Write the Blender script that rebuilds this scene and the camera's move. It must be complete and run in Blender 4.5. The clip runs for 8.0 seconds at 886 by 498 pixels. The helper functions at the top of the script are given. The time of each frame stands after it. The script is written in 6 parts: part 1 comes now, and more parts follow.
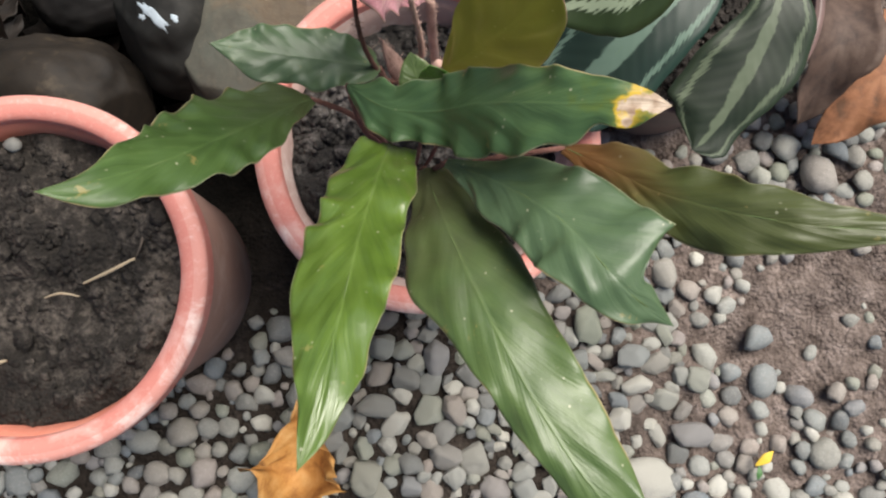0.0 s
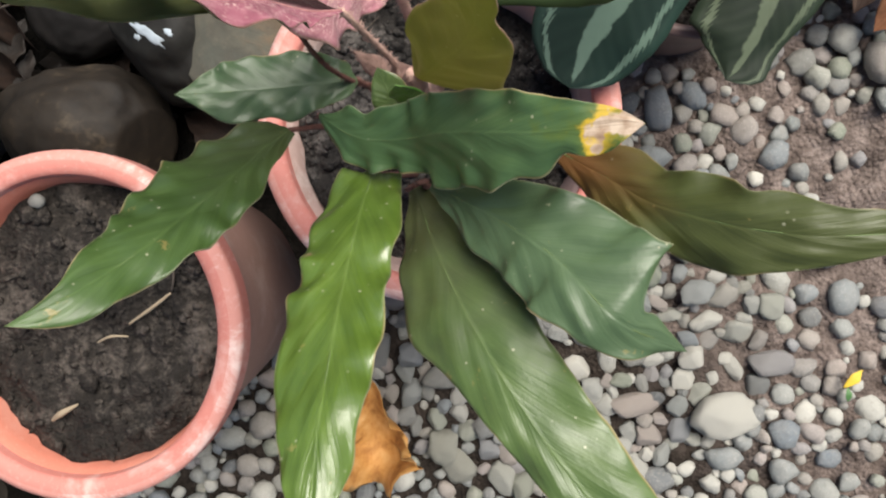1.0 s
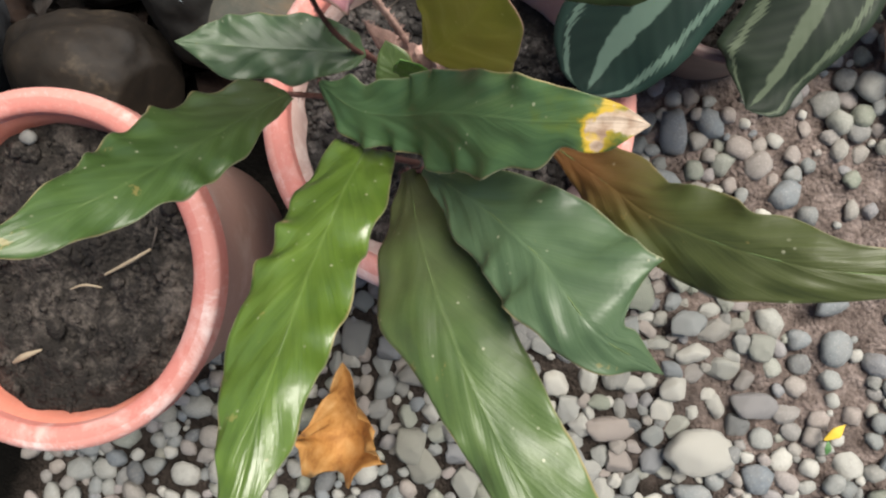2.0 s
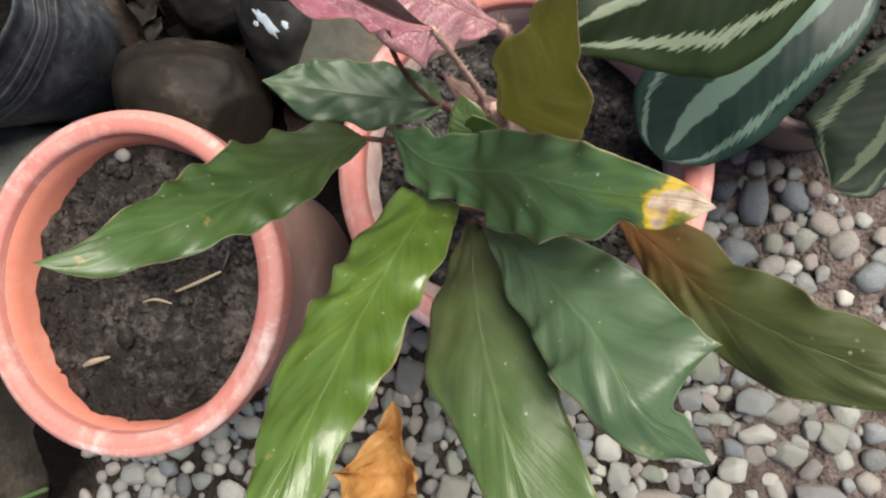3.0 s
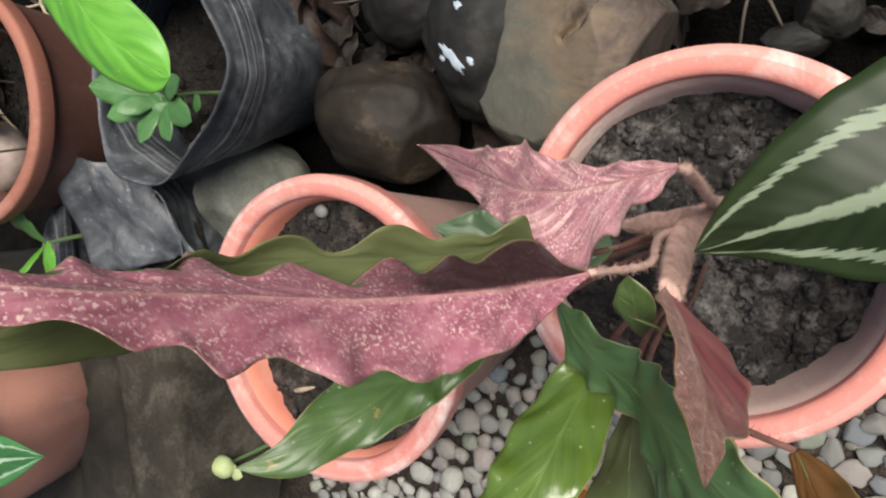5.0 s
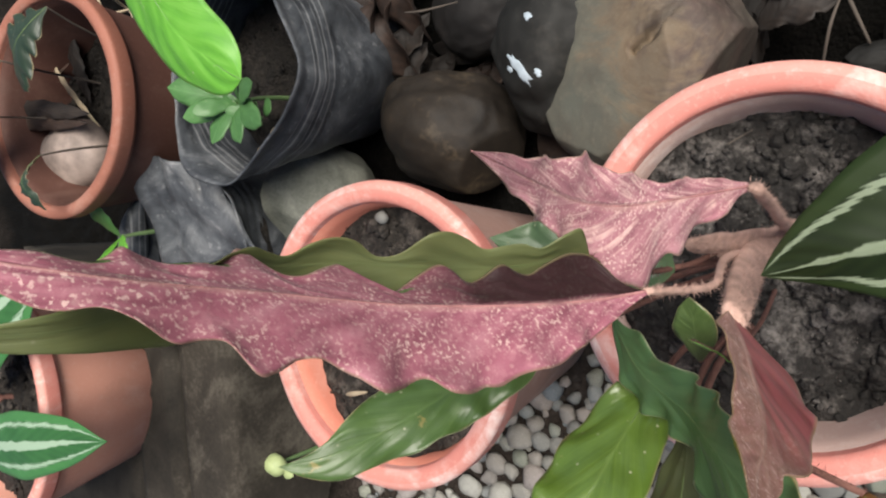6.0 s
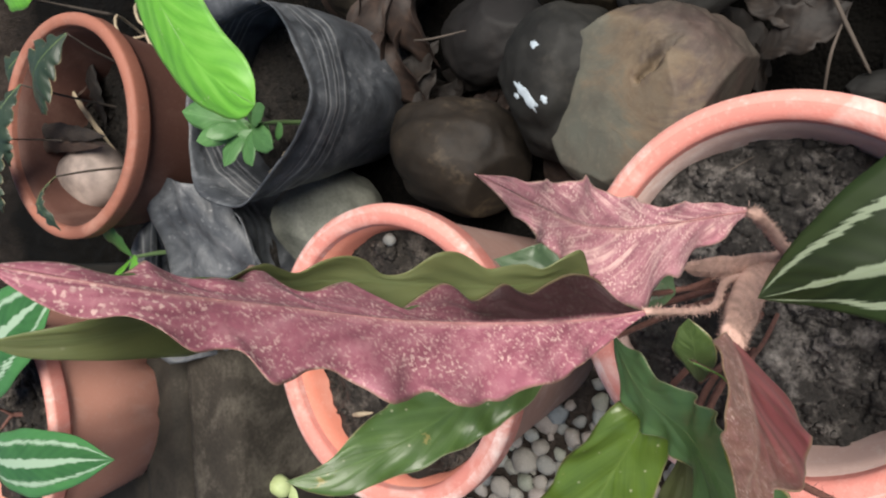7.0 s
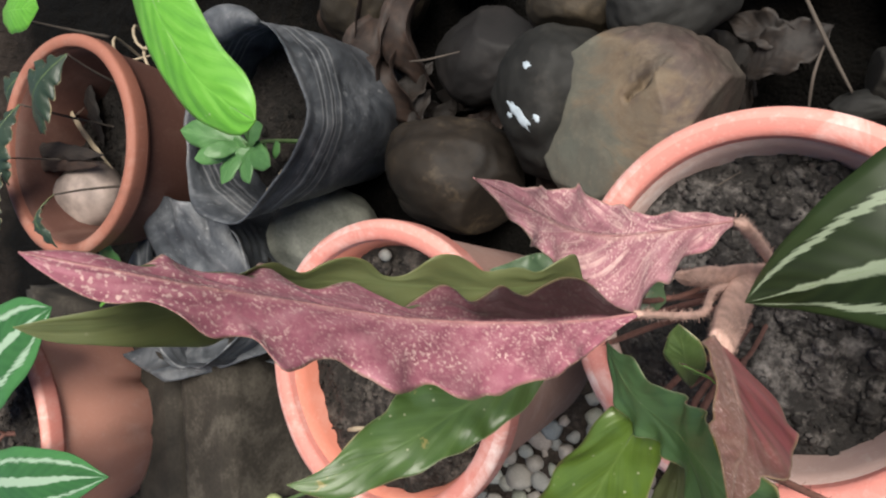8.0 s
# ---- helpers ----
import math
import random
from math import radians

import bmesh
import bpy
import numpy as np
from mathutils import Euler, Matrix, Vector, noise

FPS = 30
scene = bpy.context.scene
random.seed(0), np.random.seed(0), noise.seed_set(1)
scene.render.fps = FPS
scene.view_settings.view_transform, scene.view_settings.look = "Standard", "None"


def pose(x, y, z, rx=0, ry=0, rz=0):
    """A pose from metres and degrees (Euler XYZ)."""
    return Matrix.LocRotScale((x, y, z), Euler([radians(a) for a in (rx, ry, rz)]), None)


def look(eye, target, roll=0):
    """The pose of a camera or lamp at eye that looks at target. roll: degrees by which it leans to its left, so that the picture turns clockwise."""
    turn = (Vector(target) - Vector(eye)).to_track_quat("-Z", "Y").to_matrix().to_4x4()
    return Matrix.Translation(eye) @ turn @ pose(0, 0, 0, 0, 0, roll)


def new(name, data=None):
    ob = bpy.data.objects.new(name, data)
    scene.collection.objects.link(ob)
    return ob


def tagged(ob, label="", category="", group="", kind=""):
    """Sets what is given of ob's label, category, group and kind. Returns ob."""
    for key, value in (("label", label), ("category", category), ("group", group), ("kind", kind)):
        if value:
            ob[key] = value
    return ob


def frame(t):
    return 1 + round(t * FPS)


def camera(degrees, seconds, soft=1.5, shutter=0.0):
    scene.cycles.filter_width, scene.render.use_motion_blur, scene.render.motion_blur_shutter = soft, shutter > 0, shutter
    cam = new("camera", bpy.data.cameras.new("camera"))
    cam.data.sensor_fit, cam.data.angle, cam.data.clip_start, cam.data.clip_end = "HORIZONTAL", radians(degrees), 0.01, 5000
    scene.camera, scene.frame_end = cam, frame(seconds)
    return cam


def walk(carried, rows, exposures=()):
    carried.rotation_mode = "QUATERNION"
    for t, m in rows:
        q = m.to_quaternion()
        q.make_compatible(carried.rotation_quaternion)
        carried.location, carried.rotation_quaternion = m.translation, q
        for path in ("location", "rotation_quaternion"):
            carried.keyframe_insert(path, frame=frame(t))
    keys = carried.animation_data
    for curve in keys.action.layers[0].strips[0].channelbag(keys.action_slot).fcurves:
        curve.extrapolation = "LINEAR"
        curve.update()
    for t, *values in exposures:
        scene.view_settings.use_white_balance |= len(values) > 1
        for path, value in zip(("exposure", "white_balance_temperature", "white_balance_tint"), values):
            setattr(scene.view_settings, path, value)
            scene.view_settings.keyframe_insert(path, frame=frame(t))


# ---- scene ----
cam = camera(65.1, 8.0, 2.2)
PATH = [
    (0.0, 0.0133, -0.1051, 0.6643, 3.42, 0.26, 0.00),
    (0.5, 0.0359, -0.0746, 0.6593, -0.63, 4.42, -5.32),
    (1.0, 0.0514, -0.0596, 0.6456, -4.15, 6.81, -9.25),
    (2.5, 0.0580, -0.0691, 0.6319, -0.99, 7.85, 2.96),
    (3.0, 0.0616, -0.0606, 0.6315, 1.26, 13.29, 4.16),
    (3.5, 0.0643, -0.0257, 0.6265, -2.24, 18.51, 2.26),
    (4.0, 0.0631, 0.0206, 0.6292, -5.74, 21.67, 1.73),
    (4.5, 0.0566, 0.0475, 0.6283, -7.52, 25.27, 3.08),
    (5.0, 0.0656, 0.0599, 0.6237, -7.26, 29.77, 4.85),
    (6.5, 0.0680, 0.0584, 0.6187, -3.54, 35.89, 8.16),
    (7.0, 0.0723, 0.0587, 0.6252, -2.58, 35.86, 8.03),
    (7.5, 0.0757, 0.0598, 0.6295, -1.46, 35.71, 7.89),
    (8.0, 0.0765, 0.0533, 0.6335, -0.71, 35.23, 7.97),
]
walk(cam, [(t, pose(x, y, z, a, b, c)) for t, x, y, z, a, b, c in PATH],
     [(0.0, 1.14), (8.0, 1.12)])

# ---- daylight: open shade under a bright, veiled sky ----
SUN_UP, SUN_ROUND = 59.0, 46.0
world = bpy.data.worlds.new("sky")
scene.world = world
world.use_nodes = True
wn = world.node_tree
sky = wn.nodes.new("ShaderNodeTexSky")
sky.sky_type = "NISHITA"
sky.sun_disc = False
sky.sun_elevation, sky.sun_rotation = radians(SUN_UP), radians(SUN_ROUND)
sky.dust_density, sky.air_density = 2.0, 1.0
wn.nodes["Background"].inputs["Strength"].default_value = 0.042
wn.links.new(sky.outputs["Color"], wn.nodes["Background"].inputs["Color"])
sun = new("sun", bpy.data.lights.new("sun", "SUN"))
sun.data.energy, sun.data.angle, sun.data.color = 3.05, radians(42), (1.0, 0.94, 0.85)
az, el = radians(SUN_ROUND), radians(SUN_UP)
sun.matrix_world = look((math.sin(az) * math.cos(el), math.cos(az) * math.cos(el), math.sin(el)), (0, 0, 0))


# ---- materials ----
class Nodes:
    """A short way to wire a node material."""

    def __init__(self, name):
        self.mat = bpy.data.materials.new(name)
        self.mat.use_nodes = True
        self.tree = self.mat.node_tree
        self.bsdf = self.tree.nodes["Principled BSDF"]

    def put(self, kind, **values):
        n = self.tree.nodes.new(kind)
        for key, value in values.items():
            if key == "operation":
                n.operation = value
            elif key == "feature":
                n.feature = value
            elif key == "blend":
                n.blend_type = value
        return n

    def wire(self, a, b):
        self.tree.links.new(a, b)

    def math(self, operation, a, b=0.0, clamp=False):
        n = self.put("ShaderNodeMath", operation=operation)
        n.use_clamp = clamp
        for i, v in enumerate((a, b)):
            if isinstance(v, (int, float)):
                n.inputs[i].default_value = v
            else:
                self.wire(v, n.inputs[i])
        return n.outputs[0]

    def coords(self, which="Object"):
        return self.put("ShaderNodeTexCoord").outputs[which]

    def noise(self, scale, detail=4.0, rough=0.55, where=None, warp=0.0):
        n = self.put("ShaderNodeTexNoise")
        n.inputs["Scale"].default_value = scale
        n.inputs["Detail"].default_value = detail
        n.inputs["Roughness"].default_value = rough
        n.inputs["Distortion"].default_value = warp
        self.wire(where or self.coords(), n.inputs["Vector"])
        return n.outputs["Fac"]

    def cells(self, scale, feature="F1", where=None):
        n = self.put("ShaderNodeTexVoronoi", feature=feature)
        n.inputs["Scale"].default_value = scale
        self.wire(where or self.coords(), n.inputs["Vector"])
        return n.outputs["Distance"]

    def ramp(self, fac, stops):
        n = self.put("ShaderNodeValToRGB")
        e = n.color_ramp.elements
        while len(e) < len(stops):
            e.new(0.5)
        for item, (at, c) in zip(e, stops):
            item.position = at
            item.color = (*c, 1.0) if len(c) == 3 else c
        self.wire(fac, n.inputs["Fac"])
        return n.outputs["Color"]

    def mask(self, fac, low, high):
        n = self.put("ShaderNodeMapRange")
        n.inputs["From Min"].default_value, n.inputs["From Max"].default_value = low, high
        self.wire(fac, n.inputs["Value"])
        return n.outputs["Result"]

    def mix(self, fac, a, b, blend="MIX"):
        n = self.put("ShaderNodeMix", blend=blend)
        n.data_type = "RGBA"
        for i, v in ((0, fac), (6, a), (7, b)):
            if isinstance(v, (int, float)):
                n.inputs[i].default_value = v
            elif isinstance(v, tuple):
                n.inputs[i].default_value = (*v, 1.0)
            else:
                self.wire(v, n.inputs[i])
        return n.outputs[2]

    def done(self, color, rough=0.6, height=None, strength=0.3, distance=0.001, metal=0.0, specular=0.5):
        for socket, v in (("Base Color", color), ("Roughness", rough)):
            if isinstance(v, tuple):
                self.bsdf.inputs[socket].default_value = (*v, 1.0)
            elif isinstance(v, (int, float)):
                self.bsdf.inputs[socket].default_value = v
            else:
                self.wire(v, self.bsdf.inputs[socket])
        self.bsdf.inputs["Metallic"].default_value = metal
        self.bsdf.inputs["Specular IOR Level"].default_value = specular
        if height is not None:
            b = self.put("ShaderNodeBump")
            b.inputs["Strength"].default_value = strength
            b.inputs["Distance"].default_value = distance
            self.wire(height, b.inputs["Height"])
            self.wire(b.outputs["Normal"], self.bsdf.inputs["Normal"])
            self.wire(b.outputs["Normal"], self.bsdf.inputs["Coat Normal"])
        return self.mat


def leaf_axes(n):
    """Along the leaf (0 at its base, 1 at its tip) and away from its midrib (0 to 1)."""
    s = n.put("ShaderNodeSeparateXYZ")
    n.wire(n.coords("UV"), s.inputs[0])
    v = n.math("MULTIPLY_ADD", s.outputs[1], 2.0)
    v.node.inputs[2].default_value = -1.0
    return s.outputs[0], n.math("ABSOLUTE", v), v


def side_veins(n, along, away, count=11.0, slant=2.6):
    """0 to 1 ridges that run from the midrib out and forward."""
    s = n.math("SUBTRACT", n.math("MULTIPLY", along, count), n.math("MULTIPLY", n.math("POWER", away, 0.8), slant))
    return n.math("MULTIPLY_ADD", n.math("SINE", n.math("MULTIPLY", s, 6.2832)), 0.5, False), s


def vein_streaks(n, along, away, side, count):
    """Uneven streaks that run the way of the side veins."""
    s = n.math("SUBTRACT", n.math("MULTIPLY", along, count), n.math("MULTIPLY", n.math("POWER", away, 0.8), count * 0.24))
    c = n.put("ShaderNodeCombineXYZ")
    n.wire(n.math("MULTIPLY", s, 1.1), c.inputs[0])
    n.wire(n.math("MULTIPLY", side, 1.3), c.inputs[1])
    n.wire(n.math("MULTIPLY", n.put("ShaderNodeObjectInfo").outputs["Random"], 37.0), c.inputs[2])
    return n.noise(1.0, 2.0, 0.45, where=c.outputs[0])


def see_through(n, color, share):
    """Lets some light through the blade."""
    t = n.put("ShaderNodeBsdfTranslucent")
    n.wire(color, t.inputs["Color"])
    m = n.put("ShaderNodeMixShader")
    m.inputs[0].default_value = share
    n.wire(n.bsdf.outputs[0], m.inputs[1])
    n.wire(t.outputs[0], m.inputs[2])
    n.wire(m.outputs[0], n.tree.nodes["Material Output"].inputs["Surface"])


def leaf_green(name, dark, mid, light, rough=0.38, veins=11.0, tip=False, worn=0.25, rust=0.0, through_share=0.22, glow=None, coat=0.30, ribs=0.10, feather=0.03, foot=0.0):
    n = Nodes(name)
    along, away, side = leaf_axes(n)
    ridge, _ = side_veins(n, along, away, veins)
    ridge.node.inputs[2].default_value = 0.5
    fine, _ = side_veins(n, along, away, veins * 6.0, 2.6 * 6.0)
    fine.node.inputs[2].default_value = 0.5
    streak = vein_streaks(n, along, away, side, veins)
    wrinkle = vein_streaks(n, along, away, side, veins * 5.0)
    blotch = n.noise(38.0, 5.0, 0.62)
    grain = n.noise(420.0, 3.0)
    tone = n.math("ADD", n.math("MULTIPLY", ridge, feather), n.math("ADD", n.math("MULTIPLY", blotch, 0.42), n.math("MULTIPLY", streak, 0.38)))
    tone = n.math("ADD", tone, n.math("ADD", n.math("MULTIPLY", fine, 0.02), n.math("MULTIPLY", n.math("SUBTRACT", wrinkle, 0.5), 0.22)))
    color = n.ramp(tone, [(0.22, dark), (0.5, mid), (0.8, light)])
    rib = n.mask(away, 0.06, 0.0)
    color = n.mix(n.math("MULTIPLY", rib, 0.10), color, tuple(min(1.0, c * 1.9) for c in light))
    # pale flecks and a dry brown rim here and there
    fleck = n.mask(n.cells(190.0), 0.13, 0.07)
    fleck = n.math("MULTIPLY", fleck, n.mask(n.noise(75.0, 2.0), 0.50, 0.58))
    color = n.mix(n.math("MULTIPLY", fleck, 0.65), color, (0.50, 0.50, 0.34))
    scald = n.math("MULTIPLY", n.mask(n.noise(95.0, 4.0, 0.7), 0.66, 0.70), worn)
    color = n.mix(n.math("MULTIPLY", scald, 1.6, True), color, (0.34, 0.27, 0.09))
    rim = n.math("MULTIPLY", n.mask(away, 0.955, 0.985), n.mask(n.noise(45.0, 3.0), 0.48, 0.6))
    color = n.mix(n.math("MULTIPLY", rim, worn * 2.6), color, (0.42, 0.30, 0.13))
    color = n.mix(n.math("MULTIPLY", n.mask(away, 0.975, 0.995), 0.20 + worn), color, (0.45, 0.42, 0.28))
    # brownish foot: leaf tint with some shade painted in
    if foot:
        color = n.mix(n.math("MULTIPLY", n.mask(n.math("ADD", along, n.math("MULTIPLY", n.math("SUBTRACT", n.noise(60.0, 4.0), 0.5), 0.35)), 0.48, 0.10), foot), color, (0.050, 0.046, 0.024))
    if rust:
        color = n.mix(n.math("MULTIPLY", n.mask(n.math("ADD", along, n.math("MULTIPLY", away, 0.12)), 0.48, 0.16), rust), color, (0.16, 0.06, 0.018))
    if tip:
        spread = n.math("ADD", along, n.math("MULTIPLY", n.math("SUBTRACT", n.noise(110.0, 4.0), 0.5), 0.30))
        spread = n.math("SUBTRACT", spread, n.math("MULTIPLY", n.math("SUBTRACT", away, 0.3), 0.06))
        color = n.mix(n.mask(spread, 0.82, 0.90), color, (0.10, 0.15, 0.025))
        color = n.mix(n.math("MULTIPLY", n.mask(spread, 0.878, 0.906), n.mask(n.noise(90.0, 3.0), 0.34, 0.50)), color, (0.56, 0.38, 0.03))
        color = n.mix(n.mask(spread, 0.918, 0.935), color, n.ramp(n.noise(160.0, 4.0), [(0.35, (0.34, 0.22, 0.14)), (0.6, (0.62, 0.50, 0.38))]))
    h = n.math("ADD", n.math("MULTIPLY", ridge, ribs), n.math("MULTIPLY", fine, 0.015))
    h = n.math("ADD", h, n.math("ADD", n.math("MULTIPLY", streak, 0.9), n.math("MULTIPLY", wrinkle, 0.32)))
    h = n.math("ADD", h, n.math("MULTIPLY", grain, 0.08))
    h = n.math("ADD", h, n.math("MULTIPLY", n.noise(70.0, 4.0, 0.6), 0.9))
    h = n.math("SUBTRACT", h, n.math("MULTIPLY", rib, 0.35))
    r = n.math("ADD", n.math("ADD", n.math("MULTIPLY", n.noise(85.0, 4.0, 0.65), 0.34), n.math("MULTIPLY", wrinkle, 0.12)), rough - 0.22)
    n.bsdf.inputs["Coat Weight"].default_value = coat
    n.bsdf.inputs["Coat Roughness"].default_value = 0.27 if coat > 0.5 else 0.34
    see_through(n, n.mix(0.35 if glow is None else 0.6, color, glow or tuple(min(1.0, c * 2.6) for c in light)), through_share)
    return n.done(color, r, h, 0.34, 0.0014)


def leaf_pink(name, deep, mid, pale, speckle=0.6, through_share=0.15, glow=None, maroon_shade=0.0, veiny=0.0, halves=False):
    n = Nodes(name)
    along, away, side = leaf_axes(n)
    ridge, _ = side_veins(n, along, away, 13.0)
    ridge.node.inputs[2].default_value = 0.5
    down = n.noise(260.0, 5.0, 0.7)
    streak = vein_streaks(n, along, away, side, 13.0)
    tone = n.math("ADD", n.math("MULTIPLY", ridge, 0.12), n.math("ADD", n.math("MULTIPLY", n.noise(70.0, 5.0, 0.65), 0.4), n.math("MULTIPLY", streak, 0.42)))
    color = n.ramp(tone, [(0.2, deep), (0.5, mid), (0.85, pale)])
    # shade on the folded upper half near the foot, painted into the colour
    if maroon_shade:
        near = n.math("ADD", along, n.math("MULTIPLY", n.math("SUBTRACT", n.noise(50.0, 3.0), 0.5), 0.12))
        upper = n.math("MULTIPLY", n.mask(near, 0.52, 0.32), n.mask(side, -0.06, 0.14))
        shade = n.math("MULTIPLY", upper, maroon_shade)
    if veiny:
        web = n.mask(vein_streaks(n, along, away, side, 46.0), 0.50, 0.64)
        web = n.math("MULTIPLY", web, n.mask(n.noise(110.0, 4.0), 0.38, 0.60))
        color = n.mix(n.math("MULTIPLY", web, veiny), color, (0.72, 0.48, 0.45))
    mottle = n.mask(n.noise(330.0, 4.0, 0.6), 0.50, 0.66)
    color = n.mix(n.math("MULTIPLY", mottle, 0.45 * speckle), color, (0.66, 0.36, 0.38))
    specks = n.mask(n.noise(860.0, 2.0, 0.6), 0.55, 0.62)
    specks = n.math("MULTIPLY", specks, n.mask(n.noise(90.0, 3.0), 0.32, 0.62))
    color = n.mix(n.math("MULTIPLY", specks, min(1.0, speckle * 1.5)), color, (0.78, 0.58, 0.52))
    blot = n.math("MULTIPLY", n.mask(n.cells(230.0), 0.20, 0.12), n.mask(n.noise(60.0, 2.0), 0.55, 0.62))
    color = n.mix(n.math("MULTIPLY", blot, speckle * 0.8), color, (0.80, 0.64, 0.56))
    if maroon_shade:
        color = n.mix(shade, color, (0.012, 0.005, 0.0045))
    if halves:
        color = n.mix(n.math("MULTIPLY", n.mask(side, 0.05, -0.10), n.mask(n.math("ADD", along, n.math("MULTIPLY", n.noise(70.0, 4.0), 0.4)), 1.0, 0.7)), color, n.ramp(streak, [(0.35, (0.13, 0.022, 0.034)), (0.7, (0.30, 0.075, 0.092))]))
    rib = n.mask(away, 0.09, 0.0)
    color = n.mix(n.math("MULTIPLY", n.math("MULTIPLY", rib, 0.6), n.mask(n.noise(60.0, 3.0), 0.3, 0.6)), color, (0.56, 0.36, 0.31))
    edge = n.mask(away, 0.95, 0.99)
    color = n.mix(n.math("MULTIPLY", edge, 0.5), color, (0.24, 0.20, 0.10))
    h = n.math("ADD", n.math("MULTIPLY", streak, 1.2), n.math("MULTIPLY", down, 0.5))
    h = n.math("ADD", h, n.math("MULTIPLY", rib, 0.9))
    n.bsdf.inputs["Sheen Weight"].default_value = 0.05
    see_through(n, color if glow is None else n.mix(0.8, color, glow), through_share)
    return n.done(color, 0.55, h, 0.6, 0.0011, specular=0.22)


def leaf_striped(name, dark, mid, stripe, centre=0.13, ring_at=0.62, jags=0.16):
    """Dark leaf with a pale feathered band on the midrib and a ring of pale brush marks half way out."""
    n = Nodes(name)
    along, away, side = leaf_axes(n)
    jag_s = n.math("SUBTRACT", n.math("MULTIPLY", along, 26.0), n.math("MULTIPLY", away, 16.0))
    jag = n.math("ABSOLUTE", n.math("SUBTRACT", n.math("FRACT", jag_s), 0.5))
    wob = n.noise(85.0, 4.0, 0.65)
    a = n.math("ADD", away, n.math("MULTIPLY", n.math("SUBTRACT", wob, 0.5), 0.24))
    a2 = n.math("ADD", a, n.math("MULTIPLY", n.math("SUBTRACT", jag, 0.25), jags))
    shape = n.math("MULTIPLY", n.math("MULTIPLY", along, n.math("SUBTRACT", 1.03, along)), 4.0)
    band = n.mask(n.math("SUBTRACT", a, n.math("MULTIPLY", shape, centre)), 0.025, -0.01)
    off = n.math("ABSOLUTE", n.math("SUBTRACT", a2, ring_at))
    ring = n.mask(n.math("SUBTRACT", off, n.math("MULTIPLY", n.noise(55.0, 2.0), 0.11)), 0.025, -0.015)
    inside = n.mask(along, 0.985, 0.95)
    ridge, _ = side_veins(n, along, away, 16.0, 3.2)
    ridge.node.inputs[2].default_value = 0.5
    tone = n.math("ADD", n.math("MULTIPLY", ridge, 0.14), n.math("MULTIPLY", n.noise(40.0, 4.0), 0.7))
    color = n.ramp(tone, [(0.2, dark), (0.75, mid)])
    outer = n.mask(away, ring_at + 0.06, ring_at + 0.12)
    color = n.mix(n.math("MULTIPLY", outer, 0.5), color, tuple(c * 1.5 for c in mid))
    pale = n.math("MULTIPLY", n.math("MAXIMUM", band, ring), inside)
    color = n.mix(n.math("MULTIPLY", pale, 0.92), color, stripe)
    h = n.math("ADD", ridge, n.math("MULTIPLY", n.noise(300.0, 3.0), 0.15))
    return n.done(color, 0.46, h, 0.10, 0.0006, specular=0.3)


def clay(name, base, pale, dark, wear=0.55):
    n = Nodes(name)
    cloud = n.noise(9.0, 5.0, 0.6)
    smear = n.noise(20.0, 6.0, 0.68, warp=0.5)
    grain = n.noise(700.0, 3.0)
    color = n.mix(n.mask(cloud, 0.3, 0.7), base, tuple(c * 0.86 for c in base))
    color = n.mix(n.math("MULTIPLY", n.mask(smear, 0.51, 0.66), wear), color, pale)
    dirt = n.math("MULTIPLY", n.mask(n.noise(17.0, 6.0, 0.7), 0.54, 0.72), 0.55)
    color = n.mix(dirt, color, dark)
    pits = n.mask(n.cells(160.0), 0.10, 0.02)
    rub = n.math("MULTIPLY", n.mask(n.noise(34.0, 6.0, 0.75), 0.52, 0.72), n.mask(n.noise(13.0, 3.0), 0.42, 0.66))
    color = n.mix(n.math("MULTIPLY", rub, wear), color, tuple(min(1.0, c * 1.12) for c in pale))
    dust = n.mask(n.noise(260.0, 4.0, 0.7), 0.56, 0.70)
    color = n.mix(n.math("MULTIPLY", dust, 0.25), color, pale)
    h = n.math("ADD", n.math("MULTIPLY", grain, 0.5), n.math("MULTIPLY", smear, 0.8))
    h = n.math("SUBTRACT", h, n.math("MULTIPLY", pits, 0.6))
    r = n.math("ADD", n.math("MULTIPLY", smear, 0.3), 0.52)
    return n.done(color, r, h, 0.5, 0.0012, specular=0.35)


def earth(name, dark, mid, light, scale=1.0, wet=0.85):
    n = Nodes(name)
    big = n.noise(14.0 * scale, 4.0)
    clod = n.noise(90.0 * scale, 6.0, 0.7)
    crumb = n.cells(260.0 * scale)
    t = n.math("ADD", n.math("MULTIPLY", big, 0.45), n.math("MULTIPLY", clod, 0.55))
    color = n.ramp(t, [(0.28, dark), (0.5, mid), (0.72, light)])
    grit = n.mask(n.cells(420.0 * scale), 0.16, 0.06)
    grit = n.math("MULTIPLY", grit, n.mask(n.noise(70.0 * scale, 2.0), 0.56, 0.64))
    color = n.mix(n.math("MULTIPLY", grit, 0.55), color, tuple(min(1, c * 2.4) for c in light))
    h = n.math("ADD", n.math("MULTIPLY", clod, 1.6), n.math("MULTIPLY", crumb, -0.7))
    return n.done(color, wet, h, 0.9, 0.004, specular=0.3)


